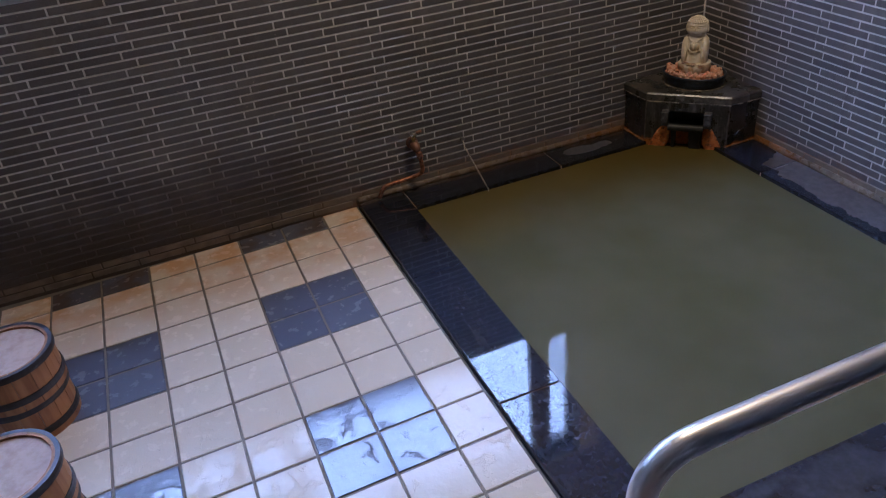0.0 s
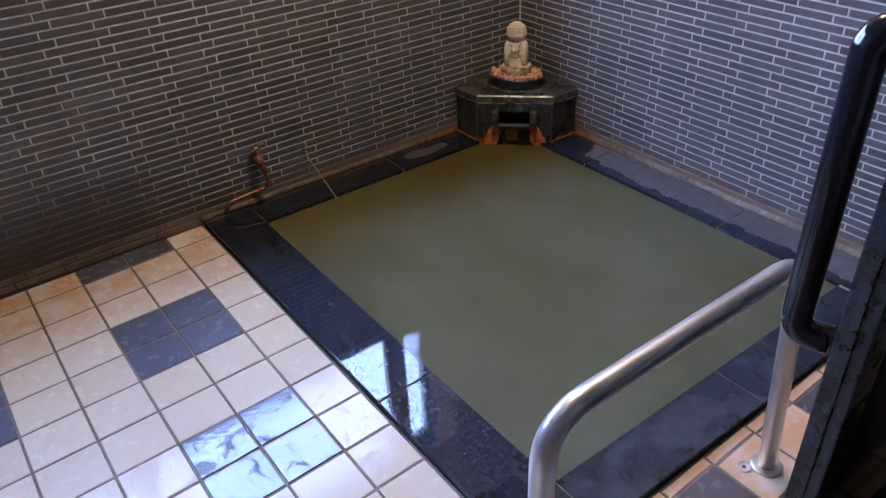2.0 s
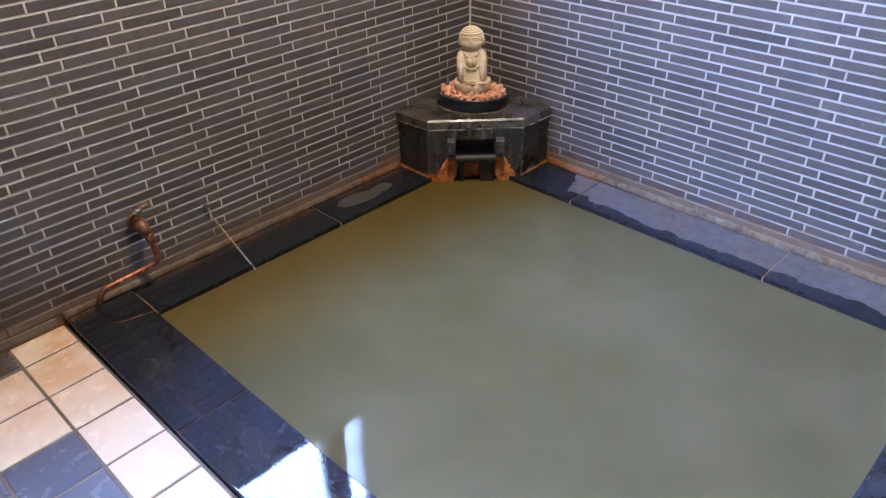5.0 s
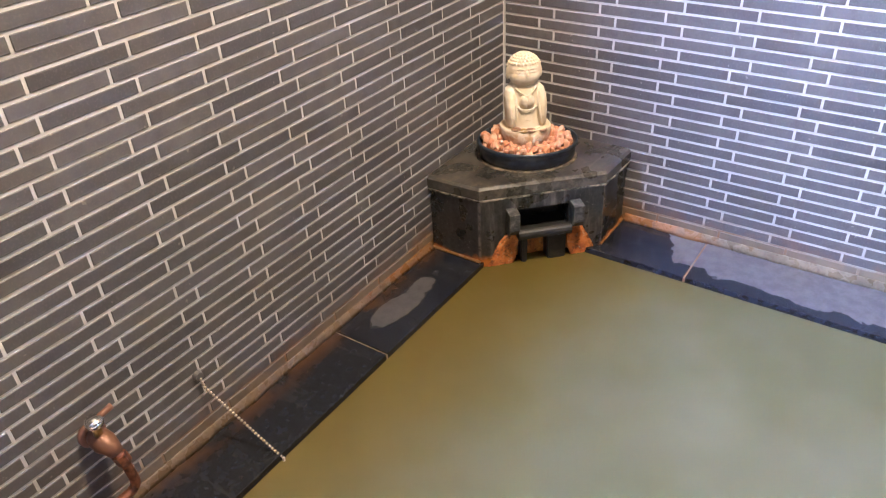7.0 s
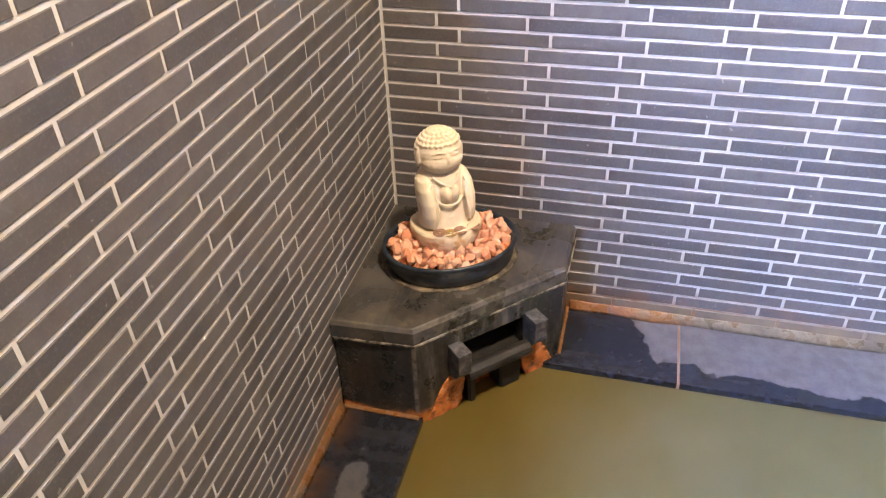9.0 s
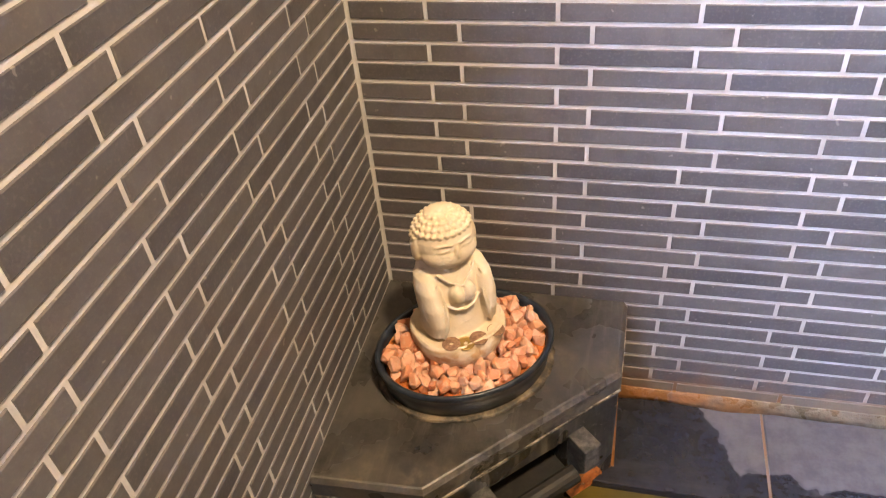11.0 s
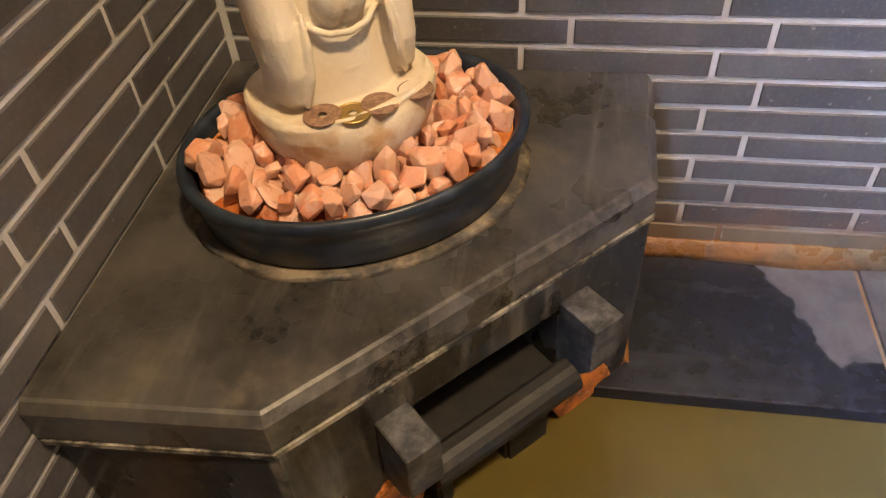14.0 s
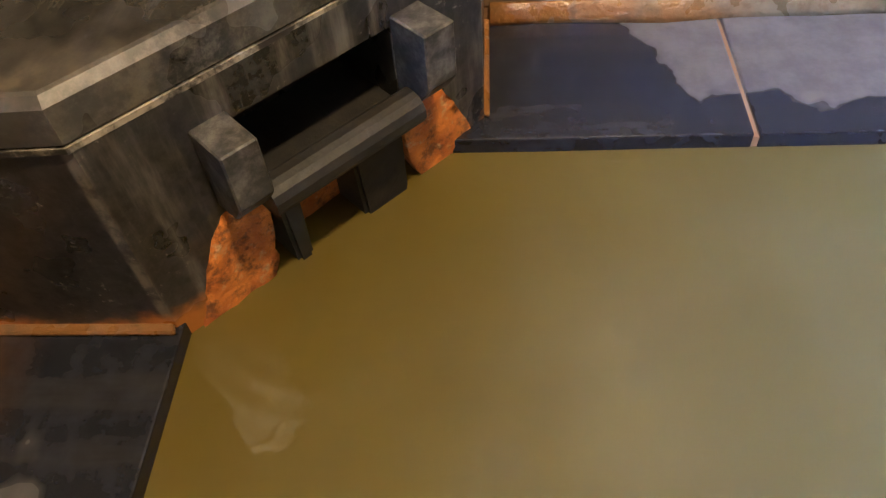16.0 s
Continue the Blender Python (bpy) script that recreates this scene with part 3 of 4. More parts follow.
def face_piece(bm, pts, front=0.0, depth=BACK):
    """A slab of the front with the outline pts in (u, z); outer ends run back along the mitre."""
    a = [bm.verts.new(diag(u, FACE + front, z)) for u, z in pts]
    b = [bm.verts.new(diag(u + (depth if u > HALF - 0.002 else -depth if u < -HALF + 0.002 else 0), FACE - depth, z)) for u, z in pts]
    bm.faces.new(a)
    bm.faces.new(b[::-1])
    n = len(pts)
    for i in range(n):
        bm.faces.new((a[i], b[i], b[(i + 1) % n], a[(i + 1) % n]))


B0, B1 = -0.02, CAP_LOW - 0.0025
body = bmesh.new()
face_piece(body, [(-HALF, B0), (-0.128, B0), (-0.112, 0.04), (-0.088, 0.085), (-0.0625, 0.085), (-0.0625, B1), (-HALF, B1)])
face_piece(body, [(HALF, B0), (HALF, B1), (0.0625, B1), (0.0625, 0.085), (0.090, 0.085), (0.118, 0.04), (0.134, B0)])
face_piece(body, [(-0.0625, 0.148), (0.0625, 0.148), (0.0625, B1), (-0.0625, B1)])
stand_part("body", body, STAND_RUSTY, "black stone front with rusty feet")
stand_part("core", prism([(-0.003, -0.003), (-0.345, -0.003), (-0.345, -0.040), (-0.040, -0.343), (-0.003, -0.343)], -0.02, B1 - 0.001), STAND_RUSTY)
joint = prism([(-0.003, -0.003), (-0.3530, -0.003), (-0.3470, -0.1375), (-0.1345, -0.3482), (-0.003, -0.3512)], CAP_LOW - 0.0034, CAP_LOW + 0.0004)
stand_part("mortar_joint", joint, MORTAR, "pale mortar line under the top")

for c, w2 in ((-0.0745, 0.0125), (0.0765, 0.0130)):
    bm = bmesh.new()
    pts = [(FACE - 0.03, 0.155), (FACE + 0.034, 0.155), (FACE + 0.034, 0.112), (FACE + 0.022, 0.096), (FACE - 0.03, 0.088)]
    a = [bm.verts.new(diag(c - w2, o, z)) for o, z in pts]
    b = [bm.verts.new(diag(c + w2, o, z)) for o, z in pts]
    bm.faces.new(a)
    bm.faces.new(b[::-1])
    for i in range(5):
        bm.faces.new((a[i], b[i], b[(i + 1) % 5], a[(i + 1) % 5]))
    bmesh.ops.bevel(bm, geom=list(bm.edges), offset=0.0012, segments=1, affect="EDGES")
    stand_part("spout_block", bm, BLOCK_STONE, "square stone block beside the slot")
bm = bmesh.new()
lip = [(FACE - 0.10, 0.086), (FACE + 0.002, 0.086), (FACE + 0.006, 0.101), (FACE + 0.010, 0.104), (FACE + 0.017, 0.104), (FACE + 0.022, 0.1025), (FACE + 0.0262, 0.099), (FACE + 0.0288, 0.094), (FACE + 0.0288, 0.088), (FACE + 0.0262, 0.083), (FACE + 0.021, 0.079), (FACE - 0.10, 0.078)]
add_loft(bm, [[diag(u, o, z) for o, z in lip] for u in (-0.0622, 0.0632)])
stand_part("spout_lip", bm, WET_STONE, "dark wet stone lip with a rounded edge", False)

# iron crust at the feet of the stand
def crust(name, pts, front, depth, seed):
    bm = bmesh.new()
    face_piece(bm, pts, front, depth)
    bmesh.ops.triangulate(bm, faces=bm.faces)
    bmesh.ops.subdivide_edges(bm, edges=bm.edges, cuts=5, use_grid_fill=True)
    for v in bm.verts:
        v.co += 0.0034 * noise.noise_vector(v.co * 55 + Vector((seed, 0, 0)))
    stand_part(name, bm, CRUST, "orange iron crust", True)


crust("iron_crust", [(-0.140, B0), (-0.085, B0), (-0.060, 0.02), (-0.058, 0.078), (-0.066, 0.094), (-0.090, 0.086), (-0.112, 0.05)], 0.001, 0.05, 1)
crust("iron_crust", [(0.085, B0), (0.142, B0), (0.125, 0.03), (0.110, 0.055), (0.095, 0.088), (0.070, 0.094), (0.062, 0.078), (0.064, 0.03)], 0.001, 0.05, 2)
crust("iron_crust", [(-0.085, B0), (0.090, B0), (0.080, 0.076), (-0.078, 0.076)], -0.035, 0.03, 3)
for u0, u1 in ((-0.052, -0.034), (0.012, 0.060)):
    bm = bmesh.new()
    face_piece(bm, [(u0 + 0.004, B0), (u1 - 0.002, B0), (u1, 0.080), (u0, 0.080)], 0.004, 0.045)
    bmesh.ops.bevel(bm, geom=list(bm.edges), offset=0.003, segments=2, affect="EDGES")
    stand_part("support_stone", bm, WET_STONE, "dark stone foot under the spout lip")

foot_line = [(-0.003, -0.003), (-0.3525, -0.003), (-0.3525, -0.1400), (-0.1400, -0.3495), (-0.003, -0.3495)]
for a, b, c, d in ((foot_line[1], foot_line[2], (-0.338, -0.1345), (-0.338, -0.003)), (foot_line[3], foot_line[4], (-0.003, -0.338), (-0.1345, -0.338))):
    stand_part("foot_mortar", prism([a, b, c, d], RIM_Z, RIM_Z + 0.0045, 0.0015, 1), SCALE, "rusty tan mortar line along the foot")

# tan strips at the foot of the walls
def cove(name, a, b, inward, high):
    """A lumpy quarter-round strip from a to b along a wall."""
    bm = bmesh.new()
    a, b, inward = Vector(a), Vector(b), Vector(inward)
    rings = []
    n = 60
    for i in range(n + 1):
        p = a.lerp(b, i / n)
        k = 1 + 0.45 * noise.noise(p * 9) + 0.25 * noise.noise(p * 31)
        rings.append([p, p + inward * 0.011 * k, p + inward * 0.007 * k + Vector((0, 0, 0.005 * k)), p + inward * 0.004 + Vector((0, 0, high * (0.85 + 0.15 * k))), p + Vector((0, 0, high * (0.85 + 0.15 * k) + 0.001))])
    add_loft(bm, rings)
    tagged(new(name, mesh_of(bm, SCALE, True)), "tan and rust-coloured scale along the foot of the wall", "trim", kind="structure")


cove("trim_window_wall", (-0.353, GAP, RIM_Z), (RIM_L, GAP, RIM_Z), (0, -1, 0), 0.017)
cove("trim_right_wall", (GAP, -0.350, RIM_Z), (GAP, RIM_N, RIM_Z), (-1, 0, 0), 0.018)

# ---------------------------------------------------------------- oval planter, pebbles, statue, coins
BC, BA, BB, BTURN = Vector((-0.145, -0.147)), 0.117, 0.093, radians(-58)


def oval(k, z, grow=0.0, sides=64):
    out = []
    for j in range(sides):
        a = 2 * math.pi * j / sides
        x, y = (BA * k + grow) * math.cos(a), (BB * k + grow) * math.sin(a)
        out.append((x * math.cos(BTURN) - y * math.sin(BTURN), x * math.sin(BTURN) + y * math.cos(BTURN), z))
    return out


planter = thing("planter", BC.x, BC.y, CAP_TOP, "low oval dark blue glazed planter on the stone stand", "planter")
bm = bmesh.new()
add_loft(bm, [oval(0.90, 0.0), oval(0.945, 0.004), oval(0.965, 0.022), oval(0.975, 0.030), oval(1.0, 0.034), oval(1.012, 0.039), oval(1.0, 0.0435), oval(0.965, 0.044), oval(0.935, 0.040), oval(0.925, 0.034), oval(0.92, 0.012), oval(0.86, 0.007)])
part("bowl", bm, GLAZE, planter, smooth=True)
bm = bmesh.new()
add_loft(bm, [oval(0.93, 0.0, 0.010), oval(0.92, 0.0008, 0.005), oval(0.90, 0.0014, 0.001)])
for v in bm.verts:
    if v.co.z < 0.0015:
        v.co.xy *= 1 + 0.035 * noise.noise(v.co * 45) + 0.02 * noise.noise(v.co * 140)
part("dirt_ring", bm, DIRT, planter, "tan limescale ring round the foot", True)

rng = random.Random(11)


def pebble_mesh(seed):
    """A jagged chip: the hull of a few scattered points with nicked edges."""
    r = random.Random(seed)
    bm = bmesh.new()
    for _ in range(18):
        v = Vector((r.gauss(0, 1), r.gauss(0, 1), r.gauss(0, 1))).normalized()
        bm.verts.new(v * r.uniform(0.82, 1.05))
    bmesh.ops.convex_hull(bm, input=bm.verts)
    for v in [v for v in bm.verts if not v.link_faces]:
        bm.verts.remove(v)
    bmesh.ops.bevel(bm, geom=list(bm.edges), offset=0.045, segments=1, affect="EDGES")
    return mesh_of(bm, PEBBLE)


PEBBLES = [pebble_mesh(s) for s in range(14)]
pebbles = thing("pebble_bed", BC.x, BC.y, CAP_TOP + 0.01, "broken pink and orange stones filling the oval planter", "pebbles")
placed = []
tries = 0
while len(placed) < 240 and tries < 9000:
    tries += 1
    a, k = rng.uniform(0, 2 * math.pi), math.sqrt(rng.uniform(0, 1)) * 0.94
    x, y = BA * 0.90 * k * math.cos(a), BB * 0.90 * k * math.sin(a)
    p = Vector((x * math.cos(BTURN) - y * math.sin(BTURN), x * math.sin(BTURN) + y * math.cos(BTURN), 0))
    r = rng.uniform(0.0075, 0.0165)
    layer = rng.choice((0.022, 0.028, 0.033, 0.036))
    p.z = layer + 0.003 * rng.random() - 0.004 * (1 - k)
    if any((p - q).length < 0.58 * (r + s) for q, s in placed):
        continue
    placed.append((p, r))
    ob = new("pebble", rng.choice(PEBBLES))
    ob.parent = pebbles
    ob.location = p
    ob.rotation_euler = [rng.uniform(0, 6.3) for _ in range(3)]
    ob.scale = (r * rng.uniform(0.9, 1.35), r * rng.uniform(0.75, 1.0), r * rng.uniform(0.6, 0.9))
part("soil", add_loft(bmesh.new(), [oval(0.91, 0.0), oval(0.91, 0.022)]), CRUST, pebbles)

# statue: front is local -y
def ring(cy, z, rx, ry, power=2.4, sides=48):
    out = []
    for j in range(sides):
        a = 2 * math.pi * j / sides
        c, s = math.cos(a), math.sin(a)
        out.append((rx * math.copysign(abs(c) ** (2 / power), c), cy + ry * math.copysign(abs(s) ** (2 / power), s), z))
    return out


def lotus_base(bm):
    """A flared base with broad overlapping petals and a shallow dished top."""
    add_loft(bm, [ring(0, z, a, b, 2.6) for z, a, b in ((-0.014, 0.034, 0.032), (0.0, 0.045, 0.042), (0.014, 0.053, 0.050), (0.030, 0.058, 0.055), (0.040, 0.0585, 0.0555), (0.043, 0.056, 0.053), (0.042, 0.051, 0.048))])
    for k in range(8):
        a = radians(-90 + (k - 3.5) * 45)
        out, side = Vector((math.cos(a), math.sin(a), 0)), Vector((-math.sin(a), math.cos(a), 0))
        add_blob(bm, out * 0.0475 + Vector((0, 0, 0.019)), (0.0225, 0.0095, 0.0235), (24, 0, math.degrees(a) + 90))
        edge = []
        for i in range(13):
            t = -1 + 2 * i / 12
            w = 0.0215 * math.sin(math.pi * 0.5 * t)
            h = 0.005 + 0.038 * math.cos(math.pi * 0.5 * t) ** 0.6
            edge.append(out * (0.0505 + 0.16 * h - 0.20 * abs(w)) + side * w + Vector((0, 0, h)))
        tube(edge, 0.0017, 8, bm)


def robe(bm):
    up = lambda z: 0.042 + (z - 0.04) * 0.78
    add_loft(bm, [ring(0.006, up(z), a, b, 2.3) for z, a, b in ((0.034, 0.045, 0.041), (0.050, 0.042, 0.039), (0.090, 0.038, 0.036), (0.120, 0.039, 0.035), (0.142, 0.040, 0.033), (0.155, 0.037, 0.030), (0.166, 0.030, 0.026), (0.176, 0.018, 0.016))])
    for s in (-1, 1):
        add_loft(bm, [[(p[0] + s * ox, p[1] + oy, up(z)) for p in ring(0, z, a, b, 2.1, 32)] for z, ox, oy, a, b in
                      ((0.040, 0.032, -0.006, 0.008, 0.014), (0.050, 0.0350, -0.010, 0.0115, 0.022), (0.075, 0.0345, -0.012, 0.0130, 0.0262), (0.105, 0.0350, -0.011, 0.0138, 0.0265), (0.132, 0.0345, -0.006, 0.0135, 0.0245), (0.150, 0.0325, 0.000, 0.0115, 0.020), (0.162, 0.0275, 0.004, 0.0070, 0.012))])
        # sleeve hems and the creases that run down from the shoulder
        tube([(s * 0.0250, -0.0340, up(0.118)), (s * 0.0262, -0.0375, up(0.095)), (s * 0.0285, -0.0370, up(0.070)), (s * 0.0330, -0.0320, up(0.046))], [0.0016, 0.0026, 0.0028, 0.0018], 10, bm)
        for k in range(3):
            a = 0.025 + 0.006 * k
            tube([(s * (a + 0.003), -0.0250 + 0.007 * k, up(0.148 - 0.004 * k)), (s * (a + 0.009), -0.0300 + 0.006 * k, up(0.120)), (s * (a + 0.010), -0.0330 + 0.006 * k, up(0.085))], 0.0013, 8, bm)
        tube([(s * 0.025, -0.021, up(0.160)), (s * 0.014, -0.030, up(0.147)), (0.0, -0.0345, up(0.136))], 0.0020, 10, bm)
        add_blob(bm, (s * 0.0068, -0.0300, up(0.118)), (0.0098, 0.0105, 0.0165), (20, s * 10, 0))
    tube([(-0.022, -0.0280, up(0.104)), (-0.012, -0.0355, up(0.0975)), (0.0, -0.0378, up(0.0955)), (0.012, -0.0355, up(0.0975)), (0.022, -0.0280, up(0.104))], 0.0022, 10, bm)
    for z, dip in ((0.074, 0.010), (0.060, 0.011), (0.047, 0.009)):
        tube([(-0.027 + 0.0054 * i, -0.0215 - 0.0095 * math.sin(math.pi * i / 10), up(z - dip * math.sin(math.pi * i / 10))) for i in range(11)], 0.0017, 10, bm)


def statue_head(bm, zc):
    add_blob(bm, (0, 0.0, zc), (0.0375, 0.0355, 0.0355))
    add_blob(bm, (0, -0.007, zc - 0.011), (0.0360, 0.0310, 0.0235))
    add_blob(bm, (0, 0.002, zc + 0.030), (0.0190, 0.0175, 0.0095))
    add_blob(bm, (0, -0.0362, zc - 0.004), (0.0034, 0.0030, 0.0080), (-10, 0, 0))
    add_blob(bm, (0, -0.0345, zc - 0.0160), (0.0070, 0.0026, 0.0020))
    for s in (-1, 1):
        add_blob(bm, (s * 0.0145, -0.0315, zc + 0.0005), (0.0085, 0.0022, 0.0020), (0, s * 8, s * 22))
        tube([(s * 0.0045, -0.0352, zc + 0.0065), (s * 0.0140, -0.0335, zc + 0.0088), (s * 0.0240, -0.0265, zc + 0.0060)], 0.0010, 8, bm)
        add_blob(bm, (s * 0.0365, 0.001, zc - 0.004), (0.0046, 0.0098, 0.0165), (0, s * -5, 0))
    for row in range(9):
        lat = 88 - row * 11.5
        n = max(1, round(30 * math.cos(radians(lat))))
        for k in range(n):
            a = 2 * math.pi * (k + 0.5 * (row % 2)) / n
            p = Vector((math.cos(radians(lat)) * math.cos(a), math.cos(radians(lat)) * math.sin(a), math.sin(radians(lat))))
            if p.y < -0.10 and p.z < 0.50 - 0.16 * abs(p.x):
                continue
            if abs(p.x) > 0.8 and p.z < 0.3 and abs(p.y) < 0.35:
                continue
            add_blob(bm, (p.x * 0.0380, p.y * 0.0362, zc + p.z * 0.0364), (0.0036, 0.0036, 0.0034), (0, 0, 0), 8, 6)


bm = bmesh.new()
lotus_base(bm)
robe(bm)
statue_head(bm, 0.1705)
ST = new("jizo_statue", mesh_of(bm, SANDSTONE, True))
mod = ST.modifiers.new("remesh", "REMESH")
mod.mode, mod.voxel_size, mod.use_smooth_shade = "VOXEL", 0.0011, True
mod = ST.modifiers.new("smooth", "SMOOTH")
mod.factor, mod.iterations = 0.5, 3
tagged(ST, "small pale sandstone jizo statue on a lotus base among pink stones", "statue")
LEAN_SLIGHTLY = Matrix.Rotation(radians(5.0), 4, Vector((-0.8, 0.6, 0)))
ST.matrix_world = Matrix.Translation((-0.143, -0.141, 0.2485)) @ LEAN_SLIGHTLY @ pose(0, 0, 0, 0, 0, -50)

coin_places = ((-0.1900, -0.1420, 0.2945, COIN, True), (-0.1860, -0.1590, 0.2940, BRASS, True), (-0.1750, -0.1730, 0.2940, COIN, False), (-0.1570, -0.1910, 0.2930, COIN, True))
for x, y, z, material, holed in coin_places:
    bm = bmesh.new()
    r, n = 0.0113, 32
    prof = [(0.0026 if holed else 0.0001, 0.0), (r - 0.0004, 0.0), (r, 0.0003), (r, 0.0012), (r - 0.0004, 0.0015), (r - 0.0012, 0.0015), (r - 0.0016, 0.0012), (0.0026 if holed else 0.0001, 0.0012)]
    add_loft(bm, [[(q * math.cos(2 * math.pi * j / n), q * math.sin(2 * math.pi * j / n), h) for j in range(n)] for q, h in prof], False)
    c = new("coin", mesh_of(bm, material, False))
    c.matrix_world = pose(x, y, z, rng.uniform(-4, 4), rng.uniform(-4, 4), rng.uniform(0, 90))
    tagged(c, "small brass coin with a hole lying on the lotus base" if material is BRASS else "worn bronze coin lying on the statue's lotus base", "coin", "coins on the statue base")

# ---------------------------------------------------------------- handrail
RY, RR = -1.828, 0.0190
rail = thing("handrail", -1.28, RY, 0, "brushed steel tube handrail standing in the tiled floor by the bath", "handrail")
RO = Vector((-1.28, RY, 0))
path = rounded([(-1.586, RY, 0.0), (-1.586, RY, 0.592), (-0.975, RY, 0.592), (-0.893, RY, 0.0)], 0.085, 12)
part("tube", tube([Vector(p) - RO for p in path], RR, 28), STEEL, rail, smooth=True)
for x in (-1.586, -0.893):
    part("collar", turned([(0.034, 0.0), (0.034, 0.003), (0.030, 0.006), (0.0195, 0.007)], 32, x + 1.28, 0), STEEL, rail, smooth=False)

plug = thing("floor_plug", -0.935, -1.800, 0.0, "small round metal plug set in a floor tile", "floor plug")
part("ring", turned([(0.0145, 0.0005), (0.0145, 0.0022), (0.0120, 0.0026), (0.0105, 0.0016), (0.0002, 0.0016)], 28), STEEL, plug)
part("screw", turned([(0.0040, 0.0014), (0.0036, 0.0030), (0.0002, 0.0034)], 16), BRONZE, plug)

# ---------------------------------------------------------------- tap with copper pipe
tap = thing("tap", -1.236, 0, 0.20, "old bronze wall tap with a bent copper pipe", "tap")
TO = Vector((-1.236, 0, 0.20))
def tap_part(name, bm, material, label="", smooth=True):
    bmesh.ops.translate(bm, verts=bm.verts, vec=-TO)
    return part(name, bm, material, tap, label, smooth)


tap_part("flange", tube([(-1.238, 0.001, 0.195), (-1.238, -0.006, 0.195), (-1.238, -0.008, 0.195)], [0.022, 0.022, 0.017], 28), BRONZE)
tap_part("valve_body", tube([(-1.238, -0.006, 0.195), (-1.238, -0.020, 0.195), (-1.238, -0.034, 0.192), (-1.236, -0.044, 0.186), (-1.234, -0.050, 0.176)], [0.013, 0.017, 0.018, 0.014, 0.011], 24), BRONZE)
tap_part("stem", tube([(-1.239, -0.028, 0.205), (-1.239, -0.030, 0.232)], 0.007, 16), BRASS)
knob = tap_part("knob", tube([(-1.239, -0.030, 0.229), (-1.239, -0.0305, 0.233), (-1.239, -0.031, 0.240), (-1.239, -0.031, 0.243)], [0.011, 0.014, 0.014, 0.009], 24), CHROME, "shiny worn tap knob")
tap_part("knob_handle", tube([(-1.239, -0.031, 0.237), (-1.222, -0.031, 0.240), (-1.208, -0.031, 0.242)], [0.005, 0.0048, 0.0055], 12), BRONZE).parent = knob
pipe = rounded([(-1.234, -0.050, 0.178), (-1.228, -0.052, 0.145), (-1.224, -0.052, 0.092), (-1.262, -0.040, 0.080), (-1.372, -0.030, 0.068), (-1.392, -0.032, 0.030)], 0.022, 8)
copper = tap_part("copper_pipe", tube(pipe, 0.0078, 18), COPPER, "bent copper outlet pipe")
tap_part("pipe_nut", tube([(-1.233, -0.050, 0.172), (-1.229, -0.052, 0.152)], 0.0115, 6), COPPER, "", False).parent = copper

# ---------------------------------------------------------------- plug chain
chain = thing("plug_chain", -1.04, 0, 0.16, "fine metal plug chain hanging from the wall into the bath", "chain")
CO = Vector((-1.04, 0, 0.16))
bm = tube([Vector((-1.044, 0.001, 0.155)) - CO, Vector((-1.044, -0.008, 0.155)) - CO], [0.010, 0.008], 16)
part("bracket", bm, FRAME_METAL, chain, "small dull wall bracket")
bm = bmesh.new()
ends = [Vector((-1.044, -0.008, 0.150)), Vector((-1.042, -0.010, 0.130)), Vector((-1.021, -0.132, 0.0225)), Vector((-1.018, -0.146, 0.010)), Vector((-1.018, -0.150, -0.06))]
walk_points = []
for a, b in zip(ends, ends[1:]):
    n = max(1, round((b - a).length / 0.0066))
    walk_points += [a.lerp(b, i / n) for i in range(n)]
for i, p in enumerate(walk_points):
    bmesh.ops.create_icosphere(bm, subdivisions=1, radius=0.0031, matrix=Matrix.Translation(p - CO))
part("ball_links", bm, CHAIN_METAL, chain, "row of small metal balls", True)

# ---------------------------------------------------------------- door leaf with pull handles
LX, LY = -1.348, -2.072
door = thing("door_1", LX, LY, 0, "open black aluminium door with dark glass and a black pull handle", "door", kind="structure")
def door_box(name, lo, hi, material, bevel=0.003, parent=None, label=""):
    o = Vector((LX, LY, 0))
    return part(name, box(Vector(lo) - o, Vector(hi) - o, bevel), material, parent or door, label)


door_box("stile", (LX, LY - 0.022, 0.015), (LX + 0.055, LY + 0.018, 2.02), BLACK)
door_box("edge_strip", (LX - 0.004, LY - 0.006, 0.02), (LX, LY + 0.004, 2.01), BLACK, 0.001)
door_box("stile", (LX + 0.70, LY - 0.022, 0.015), (LX + 0.755, LY + 0.018, 2.02), BLACK)
door_box("rail", (LX + 0.055, LY - 0.022, 0.015), (LX + 0.70, LY + 0.018, 0.20), BLACK)
door_box("rail", (LX + 0.055, LY - 0.022, 1.95), (LX + 0.70, LY + 0.018, 2.02), BLACK)
door_box("glazing_bead", (LX + 0.055, LY - 0.014, 0.20), (LX + 0.072, LY + 0.010, 1.95), BLACK)
door_box("pane", (LX + 0.072, LY - 0.005, 0.20), (LX + 0.70, LY + 0.001, 1.95), DARK_GLASS, 0)
DO = Vector((LX, LY, 0))
HX, HY = LX + 0.010, LY + 0.070
pull = rounded([(LX + 0.030, LY + 0.018, 0.735), (HX, HY, 0.735), (HX, HY, 1.110), (LX + 0.030, LY + 0.018, 1.110)], 0.035, 10)
handle = part("pull_handle", tube([Vector(p) - DO for p in pull], 0.0185, 28), GLOSS_BLACK, door, "glossy black tubular pull handle", True)
